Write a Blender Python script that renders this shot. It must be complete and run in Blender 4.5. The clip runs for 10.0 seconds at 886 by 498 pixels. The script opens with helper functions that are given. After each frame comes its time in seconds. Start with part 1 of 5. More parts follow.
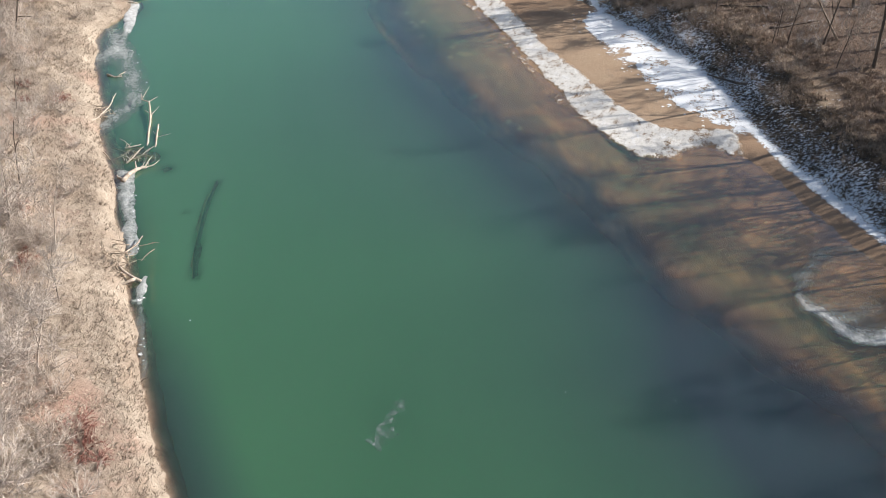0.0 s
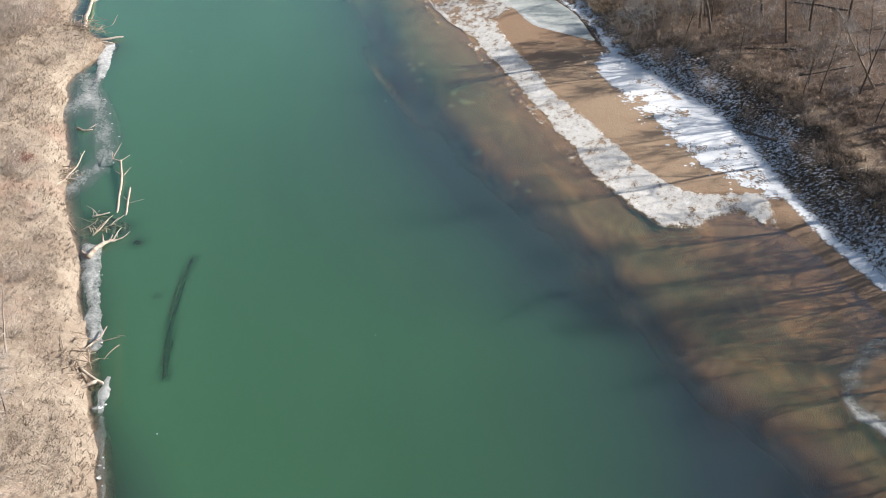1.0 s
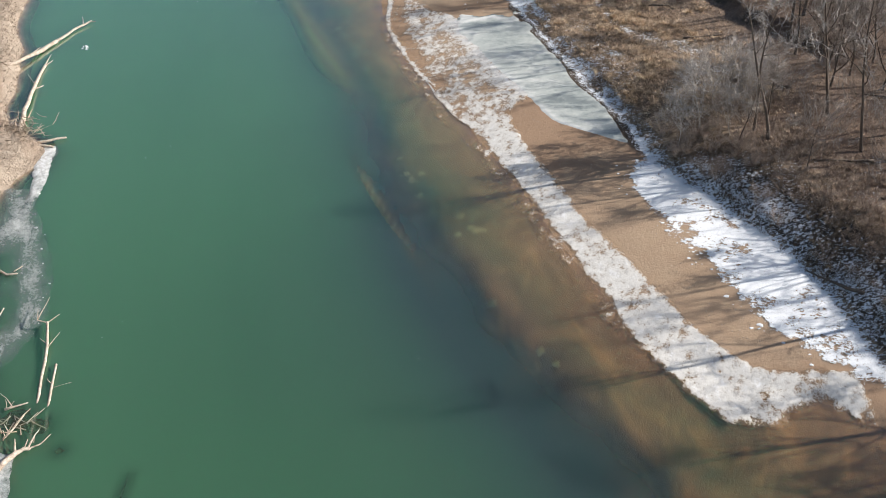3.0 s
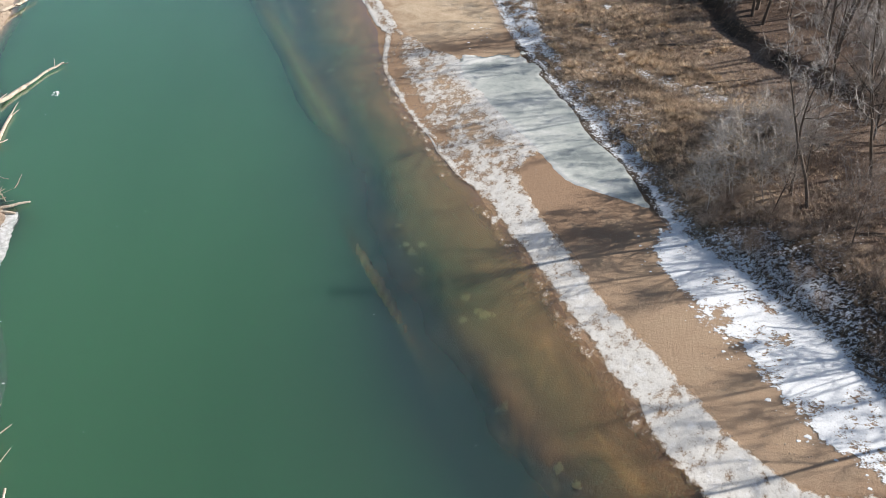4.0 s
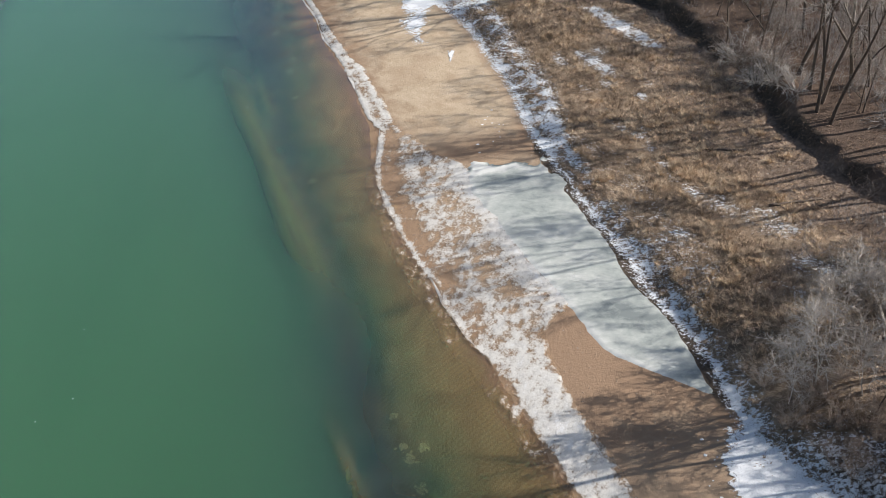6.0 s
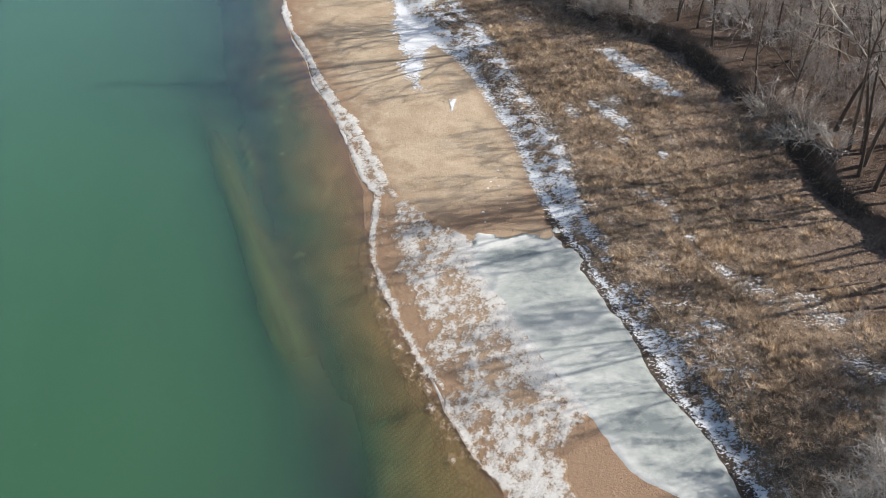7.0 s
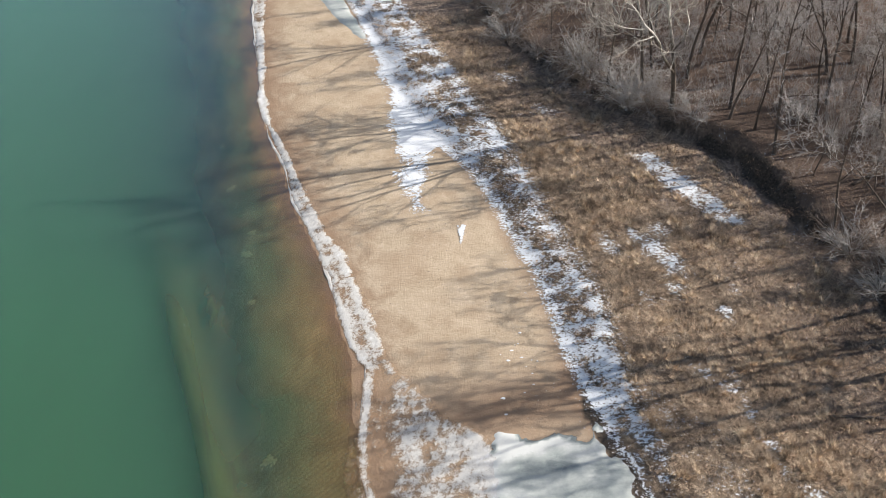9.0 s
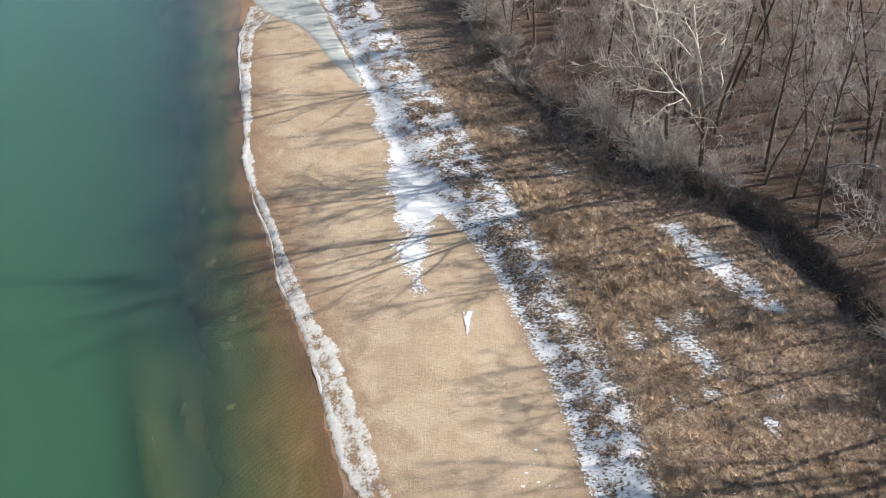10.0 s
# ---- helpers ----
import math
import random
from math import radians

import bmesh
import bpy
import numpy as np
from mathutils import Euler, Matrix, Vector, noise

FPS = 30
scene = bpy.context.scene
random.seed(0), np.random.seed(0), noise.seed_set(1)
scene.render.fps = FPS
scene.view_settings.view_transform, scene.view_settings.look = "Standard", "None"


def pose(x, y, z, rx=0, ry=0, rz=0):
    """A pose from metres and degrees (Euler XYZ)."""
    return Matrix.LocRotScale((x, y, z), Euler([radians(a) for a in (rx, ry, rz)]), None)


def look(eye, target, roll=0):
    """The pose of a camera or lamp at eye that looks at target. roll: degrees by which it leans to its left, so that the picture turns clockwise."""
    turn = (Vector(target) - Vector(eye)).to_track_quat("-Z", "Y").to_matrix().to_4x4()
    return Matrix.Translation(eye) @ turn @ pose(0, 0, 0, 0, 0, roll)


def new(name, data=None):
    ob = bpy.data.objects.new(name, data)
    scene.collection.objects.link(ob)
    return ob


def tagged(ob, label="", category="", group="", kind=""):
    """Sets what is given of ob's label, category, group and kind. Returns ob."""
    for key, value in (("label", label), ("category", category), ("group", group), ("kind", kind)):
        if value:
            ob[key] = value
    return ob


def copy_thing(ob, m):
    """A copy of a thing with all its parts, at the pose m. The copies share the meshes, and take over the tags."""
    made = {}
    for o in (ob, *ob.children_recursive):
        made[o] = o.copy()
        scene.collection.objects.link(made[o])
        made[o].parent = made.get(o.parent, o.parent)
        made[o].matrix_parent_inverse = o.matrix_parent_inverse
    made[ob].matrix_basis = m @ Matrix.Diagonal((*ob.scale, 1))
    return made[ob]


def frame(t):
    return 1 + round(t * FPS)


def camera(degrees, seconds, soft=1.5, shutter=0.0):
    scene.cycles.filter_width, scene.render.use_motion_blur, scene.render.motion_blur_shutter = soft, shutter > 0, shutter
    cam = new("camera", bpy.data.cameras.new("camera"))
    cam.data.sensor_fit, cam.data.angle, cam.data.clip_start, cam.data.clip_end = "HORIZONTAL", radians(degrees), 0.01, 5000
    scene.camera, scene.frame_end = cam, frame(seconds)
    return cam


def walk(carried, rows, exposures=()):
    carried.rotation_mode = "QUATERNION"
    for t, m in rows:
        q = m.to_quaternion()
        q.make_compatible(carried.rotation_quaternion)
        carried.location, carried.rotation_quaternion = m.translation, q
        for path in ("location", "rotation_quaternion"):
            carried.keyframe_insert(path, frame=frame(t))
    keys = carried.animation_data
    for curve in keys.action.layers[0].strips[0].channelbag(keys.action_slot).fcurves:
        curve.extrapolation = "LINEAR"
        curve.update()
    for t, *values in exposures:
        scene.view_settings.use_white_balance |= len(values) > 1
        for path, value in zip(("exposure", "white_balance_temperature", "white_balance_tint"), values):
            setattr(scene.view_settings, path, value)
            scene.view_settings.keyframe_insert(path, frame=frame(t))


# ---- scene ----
cam = camera(50.0, 10.0, soft=0.8)
# seconds; place in metres; turn in degrees
PATH = [
    (0.0, -0.139, -19.826, 40.584, 51.992, 0.213, -1.002),
    (0.5, -0.158, -15.190, 40.608, 51.963, 0.229, -1.083),
    (1.0, -0.123, -10.521, 40.640, 51.941, 0.270, -1.123),
    (1.5, -0.146, -5.894, 40.663, 51.920, 0.290, -1.184),
    (2.0, -0.189, -1.263, 40.673, 51.913, 0.321, -1.253),
    (2.5, -0.198, 3.409, 40.654, 51.920, 0.350, -1.286),
    (4.0, -0.342, 17.227, 40.715, 51.773, 0.384, -1.483),
    (4.5, -0.355, 21.811, 40.691, 51.759, 0.400, -1.536),
    (5.0, -0.372, 26.418, 40.599, 51.759, 0.411, -1.571),
    (5.5, -0.306, 31.030, 40.573, 51.752, 0.494, -1.588),
    (7.0, -0.309, 45.024, 40.393, 51.758, 0.455, -1.775),
    (7.5, -0.349, 49.502, 40.381, 51.728, 0.447, -1.840),
    (8.0, -0.352, 54.091, 40.346, 51.721, 0.470, -1.883),
    (8.5, -0.382, 58.703, 40.287, 51.691, 0.468, -1.938),
    (9.0, -0.368, 63.296, 40.209, 51.669, 0.501, -1.980),
    (9.5, -0.341, 67.933, 40.184, 51.596, 0.510, -2.007),
    (10.0, -0.242, 72.579, 40.162, 51.509, 0.601, -2.014),
]
walk(cam, [(t, pose(x, y, z, rx, ry, rz)) for t, x, y, z, rx, ry, rz in PATH],
     exposures=((0.0, 0.71), (2.0, 0.66), (4.5, 0.58), (7.5, 0.62), (10.0, 0.68)))

# ---- sun and sky ----
SUN_ELEVATION, SUN_BEARING = 28.0, 79.5      # degrees above the horizon, clockwise from +y
world = bpy.data.worlds.new("winter_sky")
scene.world = world
world.use_nodes = True
sky = world.node_tree.nodes.new("ShaderNodeTexSky")
sky.sky_type, sky.sun_disc = "NISHITA", False
sky.dust_density = 1.1
sky.sun_elevation, sky.sun_rotation = radians(SUN_ELEVATION), radians(SUN_BEARING)
world.node_tree.links.new(sky.outputs[0], world.node_tree.nodes["Background"].inputs["Color"])
world.node_tree.nodes["Background"].inputs["Strength"].default_value = 0.066

sun = new("sun", bpy.data.lights.new("sun", "SUN"))
sun.data.energy, sun.data.angle, sun.data.color = 5.0, radians(0.53), (1.0, 0.95, 0.885)
_b, _e = radians(SUN_BEARING), radians(SUN_ELEVATION)
sun.matrix_world = look((90, 90, 60), (90 - math.sin(_b) * math.cos(_e), 90 - math.cos(_b) * math.cos(_e), 60 - math.sin(_e)))


# ---- node helpers ----
def put(nt, socket, value):
    if isinstance(value, bpy.types.NodeSocket):
        nt.links.new(value, socket)
    elif isinstance(value, tuple) and len(value) == 3 and socket.type == "RGBA":
        socket.default_value = (*value, 1)
    else:
        socket.default_value = value


def material(name):
    m = bpy.data.materials.new(name)
    m.use_nodes = True
    m.node_tree.nodes.clear()
    return m, m.node_tree


def finish(m, nt, shader):
    nt.links.new(shader, nt.nodes.new("ShaderNodeOutputMaterial").inputs["Surface"])
    return m


def position(nt):
    return nt.nodes.new("ShaderNodeNewGeometry").outputs["Position"]


def stretched(nt, vec, sx, sy, sz, turn=0.0):
    n = nt.nodes.new("ShaderNodeMapping")
    put(nt, n.inputs["Vector"], vec)
    n.inputs["Scale"].default_value = (sx, sy, sz)
    n.inputs["Rotation"].default_value = (0, 0, radians(turn))
    return n.outputs[0]


def noise_tex(nt, vec, scale, detail=4.0, rough=0.55, warp=0.0):
    n = nt.nodes.new("ShaderNodeTexNoise")
    put(nt, n.inputs["Vector"], vec)
    n.inputs["Scale"].default_value, n.inputs["Detail"].default_value = scale, detail
    n.inputs["Roughness"].default_value, n.inputs["Distortion"].default_value = rough, warp
    return n.outputs["Fac"]


def cells(nt, vec, scale):
    n = nt.nodes.new("ShaderNodeTexVoronoi")
    put(nt, n.inputs["Vector"], vec)
    n.inputs["Scale"].default_value = scale
    return n.outputs["Color"]


def span(nt, value, a, b, c=0.0, d=1.0):
    n = nt.nodes.new("ShaderNodeMapRange")
    n.interpolation_type = "SMOOTHSTEP"
    for i, v in enumerate((value, a, b, c, d)):
        put(nt, n.inputs[i], v)
    return n.outputs[0]


def calc(nt, op, a, b=0.0, clamp=False):
    n = nt.nodes.new("ShaderNodeMath")
    n.operation, n.use_clamp = op, clamp
    put(nt, n.inputs[0], a), put(nt, n.inputs[1], b)
    return n.outputs[0]


def blend(nt, fac, a, b, how="MIX"):
    n = nt.nodes.new("ShaderNodeMix")
    n.data_type, n.blend_type = "RGBA", how
    put(nt, n.inputs[0], fac), put(nt, n.inputs[6], a), put(nt, n.inputs[7], b)
    return n.outputs[2]


def ramp(nt, fac, *stops):
    n = nt.nodes.new("ShaderNodeValToRGB")
    put(nt, n.inputs[0], fac)
    e = n.color_ramp.elements
    while len(e) < len(stops):
        e.new(0.5)
    for el, (at, col) in zip(e, stops):
        el.position, el.color = at, (*col, 1)
    return n.outputs["Color"]


def attribute(nt, name):
    n = nt.nodes.new("ShaderNodeAttribute")
    n.attribute_name = name
    return n.outputs["Fac"]


def part_of(nt, colour, index):
    n = nt.nodes.new("ShaderNodeSeparateXYZ")
    put(nt, n.inputs[0], colour)
    return n.outputs[index]


def relief(nt, height, strength, distance):
    n = nt.nodes.new("ShaderNodeBump")
    put(nt, n.inputs["Height"], height)
    n.inputs["Strength"].default_value, n.inputs["Distance"].default_value = strength, distance
    return n.outputs[0]


def surface(nt, colour, rough, normal=None, spec=0.3):
    n = nt.nodes.new("ShaderNodeBsdfPrincipled")
    put(nt, n.inputs["Base Color"], colour), put(nt, n.inputs["Roughness"], rough)
    n.inputs["Specular IOR Level"].default_value = spec
    if normal is not None:
        put(nt, n.inputs["Normal"], normal)
    return n.outputs[0]


def mix_shader(nt, fac, a, b):
    n = nt.nodes.new("ShaderNodeMixShader")
    put(nt, n.inputs[0], fac), put(nt, n.inputs[1], a), put(nt, n.inputs[2], b)
    return n.outputs[0]


# ---- materials ----
def ground_material():
    m, nt = material("sand_leaf_and_grass_ground")
    p = position(nt)
    z = part_of(nt, p, 2)
    big, mid = noise_tex(nt, p, 0.11, 5), noise_tex(nt, p, 0.7, 6, 0.6, 0.4)
    fine, grit = noise_tex(nt, p, 6.0, 6, 0.7), noise_tex(nt, p, 30.0, 3, 0.7)
    # dry sand, darker where it is damp, and the brown silt of the river bed
    dry = ramp(nt, calc(nt, "ADD", calc(nt, "MULTIPLY", mid, 0.6), calc(nt, "MULTIPLY", fine, 0.4)),
               (0.32, (0.395, 0.293, 0.195)), (0.5, (0.525, 0.412, 0.292)), (0.68, (0.63, 0.508, 0.376)))
    speck = span(nt, grit, 0.60, 0.68)
    dry = blend(nt, span(nt, noise_tex(nt, p, 11.0, 4, 0.8), 0.58, 0.70, 0.0, 0.5), dry, (0.20, 0.135, 0.09))
    dry = blend(nt, calc(nt, "MULTIPLY", speck, 0.35), dry, (0.62, 0.5, 0.38))
    dry = blend(nt, span(nt, noise_tex(nt, p, 0.28, 6, 0.62, 0.8), 0.44, 0.64, 0.0, 0.55), dry, (0.43, 0.315, 0.215))
    dry = blend(nt, span(nt, noise_tex(nt, stretched(nt, p, 1.0, 0.7, 1, 30), 1.9, 6, 0.7), 0.55, 0.70, 0.0, 0.35), dry, (0.68, 0.56, 0.43))
    damp_and_shade = blend(nt, big, (0.28, 0.185, 0.12), (0.37, 0.25, 0.168))
    edge = calc(nt, "ADD", z, calc(nt, "MULTIPLY", calc(nt, "SUBTRACT", mid, 0.5), 0.25))
    debris = span(nt, noise_tex(nt, stretched(nt, p, 1.0, 0.5, 1.0, 15), 3.2, 5, 0.75), 0.60, 0.70, 0.0, 0.6)
    dry = blend(nt, calc(nt, "MULTIPLY", debris, span(nt, big, 0.35, 0.6)), dry, (0.24, 0.165, 0.105))
    dry = blend(nt, calc(nt, "MULTIPLY", attribute(nt, "damp_and_shade"), span(nt, mid, 0.25, 0.6, 0.6, 1.0)), dry, damp_and_shade)
    sand = blend(nt, span(nt, edge, 0.02, 0.24), damp_and_shade, dry)
    streak = noise_tex(nt, stretched(nt, p, 0.30, 0.17, 1, -20), 1.0, 6, 0.62, 0.8)
    silt = ramp(nt, streak, (0.34, (0.27, 0.20, 0.095)), (0.5, (0.35, 0.262, 0.125)), (0.66, (0.43, 0.325, 0.16)))
    silt = blend(nt, span(nt, big, 0.45, 0.65, 0.0, 0.6), silt, (0.27, 0.205, 0.10))
    furrow = nt.nodes.new("ShaderNodeTexWave")
    put(nt, furrow.inputs["Vector"], stretched(nt, p, 1, 1, 1, 50))
    furrow.inputs["Scale"].default_value, furrow.inputs["Distortion"].default_value = 1.05, 5.0
    furrow.inputs["Detail"].default_value, furrow.inputs["Detail Scale"].default_value = 3, 0.6
    silt = blend(nt, calc(nt, "MULTIPLY", span(nt, furrow.outputs["Fac"], 0.45, 0.9), 0.20), silt, (0.13, 0.095, 0.05))
    silt = blend(nt, span(nt, noise_tex(nt, p, 4.0, 5, 0.8), 0.56, 0.72, 0.0, 0.5), silt, (0.46, 0.38, 0.21))
    rust = ramp(nt, streak, (0.34, (0.22, 0.14, 0.09)), (0.5, (0.31, 0.19, 0.112)), (0.66, (0.54, 0.31, 0.15)))
    silt = blend(nt, attribute(nt, "rust"), silt, rust)
    sand = blend(nt, span(nt, edge, -0.12, 0.04), silt, sand)
    algae = calc(nt, "MULTIPLY", attribute(nt, "algae"), span(nt, noise_tex(nt, stretched(nt, stretched(nt, p, 1, 1, 1, -19), 2.2, 0.12, 1), 1.0, 4, 0.6, 0.3), 0.35, 0.6, 0.35, 1.0))
    sand = blend(nt, algae, sand, (0.42, 0.47, 0.16))
    # fallen leaves, each a few centimetres across
    leaf_cell = part_of(nt, cells(nt, p, 5.5), 0)
    leaves = ramp(nt, leaf_cell, (0.0, (0.17, 0.13, 0.103)), (0.4, (0.285, 0.218, 0.172)),
                  (0.75, (0.39, 0.30, 0.237)), (1.0, (0.53, 0.42, 0.335)))
    bright_leaf = calc(nt, "MULTIPLY", span(nt, part_of(nt, cells(nt, p, 7.0), 1), 0.66, 0.80), 0.85)
    leaves = blend(nt, bright_leaf, leaves, (0.64, 0.49, 0.37))
    leaves = blend(nt, span(nt, mid, 0.40, 0.70, 0.0, 0.65), leaves, (0.20, 0.147, 0.115))
    leaves = blend(nt, span(nt, big, 0.45, 0.62, 0.0, 0.4), leaves, (0.35, 0.25, 0.175))
    # shade under the trees is painted darker into the leaf colour here
    leaves = blend(nt, calc(nt, "MULTIPLY", attribute(nt, "damp_and_shade"), 0.66), leaves, (0.125, 0.088, 0.068))
    # matted dead grass
    straw = noise_tex(nt, stretched(nt, p, 2.0, 5.0, 1.0, 20), 1.6, 6, 0.75, 1.5)
    grass = ramp(nt, straw, (0.34, (0.11, 0.08, 0.058)), (0.5, (0.29, 0.215, 0.148)), (0.64, (0.54, 0.42, 0.305)))
    clump = noise_tex(nt, p, 1.1, 6, 0.68, 0.6)
    grass = blend(nt, span(nt, clump, 0.44, 0.62, 0.0, 0.75), grass, (0.125, 0.092, 0.068))
    grass = blend(nt, span(nt, big, 0.42, 0.60, 0.0, 0.5), grass, (0.185, 0.135, 0.10))
    bank = ramp(nt, calc(nt, "ADD", calc(nt, "MULTIPLY", straw, 0.5), calc(nt, "MULTIPLY", mid, 0.5)),
                (0.33, (0.13, 0.10, 0.078)), (0.46, (0.30, 0.243, 0.192)), (0.65, (0.49, 0.415, 0.335)))
    bank = blend(nt, span(nt, big, 0.52, 0.66, 0.0, 0.55), bank, (0.34, 0.19, 0.15))
    bank = blend(nt, span(nt, noise_tex(nt, p, 0.35, 6, 0.65), 0.48, 0.62, 0.0, 0.55), bank, (0.22, 0.16, 0.12))
    wob = calc(nt, "MULTIPLY", calc(nt, "SUBTRACT", mid, 0.5), 0.9)
    col = blend(nt, span(nt, calc(nt, "ADD", attribute(nt, "grass"), wob), 0.35, 0.65), sand, grass)
    col = blend(nt, span(nt, calc(nt, "ADD", attribute(nt, "leaf"), wob), 0.3, 0.7), col, leaves)
    # bare dark soil, also used to paint shadow along the bank edges
    soil_and_shade = ramp(nt, fine, (0.35, (0.04, 0.031, 0.025)), (0.65, (0.14, 0.108, 0.082)))
    col = blend(nt, span(nt, calc(nt, "ADD", attribute(nt, "soil_and_shade"), wob), 0.3, 0.7), col, soil_and_shade)
    col = blend(nt, span(nt, calc(nt, "ADD", attribute(nt, "bank"), calc(nt, "MULTIPLY", wob, 0.5)), 0.35, 0.65), col, bank)
    rough_ground = calc(nt, "MAXIMUM", attribute(nt, "leaf"), calc(nt, "MAXIMUM", attribute(nt, "grass"), attribute(nt, "bank")))
    waves = nt.nodes.new("ShaderNodeTexWave")
    put(nt, waves.inputs["Vector"], stretched(nt, p, 1, 1, 1, 35))
    waves.inputs["Scale"].default_value, waves.inputs["Distortion"].default_value = 1.1, 6.0
    waves.inputs["Detail"].default_value = 2
    ripple = calc(nt, "MULTIPLY", waves.outputs["Fac"], span(nt, z, -0.05, 0.1, 0.06, 0.0))
    hgt = calc(nt, "ADD", calc(nt, "MULTIPLY", fine, span(nt, rough_ground, 0.0, 1.0, 0.75, 1.6)), ripple)
    hgt = calc(nt, "ADD", hgt, calc(nt, "MULTIPLY", leaf_cell, calc(nt, "MULTIPLY", attribute(nt, "leaf"), 0.5)))
    return finish(m, nt, surface(nt, col, 0.92, relief(nt, hgt, 0.7, 0.09), 0.15))


def water_material():
    """Turbid river water: the deeper it is, the less of the bed shows through."""
    m, nt = material("green_river_water")
    p = position(nt)
    depth = attribute(nt, "depth")
    seen = calc(nt, "POWER", 2.718, calc(nt, "MULTIPLY", depth, -0.95))
    drift = noise_tex(nt, stretched(nt, p, 0.05, 0.015, 1), 1.0, 4, 0.5, 0.8)
    green = ramp(nt, drift, (0.3, (0.041, 0.112, 0.060)), (0.7, (0.049, 0.128, 0.069)))
    # dark tone of deep water, also painted in for shade cast by the wood
    body = blend(nt, attribute(nt, "channel_and_shade"), green, (0.026, 0.041, 0.048))
    murk = nt.nodes.new("ShaderNodeSubsurfaceScattering")
    murk.falloff = "BURLEY"
    put(nt, murk.inputs["Color"], body)
    murk.inputs["Scale"].default_value, murk.inputs["Radius"].default_value = 1.5, (0.8, 1.2, 1.0)
    clear = nt.nodes.new("ShaderNodeBsdfTransparent")
    clear.inputs["Color"].default_value = (0.74, 0.70, 0.66, 1)
    under = mix_shader(nt, seen, murk.outputs[0], clear.outputs[0])
    swell = calc(nt, "ADD", noise_tex(nt, stretched(nt, p, 1.0, 2.2, 1), 1.1, 3, 0.5), calc(nt, "MULTIPLY", noise_tex(nt, p, 6.0, 3), 0.25))
    n = relief(nt, swell, 0.10, 0.06)
    gloss = nt.nodes.new("ShaderNodeBsdfGlossy")
    gloss.inputs["Roughness"].default_value = 0.12
    put(nt, gloss.inputs["Normal"], n)
    facing = nt.nodes.new("ShaderNodeLayerWeight")
    facing.inputs["Blend"].default_value = 0.5
    put(nt, facing.inputs["Normal"], n)
    sheen = calc(nt, "ADD", calc(nt, "MULTIPLY", calc(nt, "POWER", facing.outputs["Facing"], 2.5), 1.1), 0.02)
    put(nt, gloss.inputs["Color"], sheen)
    both = nt.nodes.new("ShaderNodeAddShader")
    put(nt, both.inputs[0], under), put(nt, both.inputs[1], gloss.outputs[0])
    return finish(m, nt, both.outputs[0])


def ice_material(name, white, dark, floor_alpha=0.15, mottle=1.0):
    """River ice: white frost where the 'frost' of the sheet is high, clear and dark where it is low."""
    m, nt = material(name)
    p = position(nt)
    along = stretched(nt, stretched(nt, p, 1, 1, 1, -23.5), 1.3, 0.9, 1.0)
    mid = noise_tex(nt, along, 0.75, 9, 0.70, 0.5)
    fine = noise_tex(nt, along, 4.5, 7, 0.8, 0.2)
    frost = calc(nt, "ADD", attribute(nt, "frost"), calc(nt, "MULTIPLY", calc(nt, "SUBTRACT", mid, 0.5), 1.75 * mottle))
    frost = calc(nt, "ADD", frost, calc(nt, "MULTIPLY", calc(nt, "SUBTRACT", fine, 0.5), 1.25 * mottle))
    grain = span(nt, noise_tex(nt, along, 3.0, 7, 0.75), 0.36, 0.64, 0.0, 0.75)
    col = blend(nt, span(nt, frost, 0.25, 0.8), dark, blend(nt, grain, white, blend(nt, 1.0, white, (0.60, 0.57, 0.545), "MULTIPLY")))
    solid = surface(nt, col, span(nt, frost, 0.2, 0.8, 0.25, 0.7), relief(nt, calc(nt, "ADD", mid, calc(nt, "MULTIPLY", fine, 0.4)), 0.5, 0.08), 0.4)
    clear = nt.nodes.new("ShaderNodeBsdfTransparent")
    return finish(m, nt, mix_shader(nt, span(nt, frost, 0.08, 0.78, floor_alpha, 1.0), clear.outputs[0], solid))


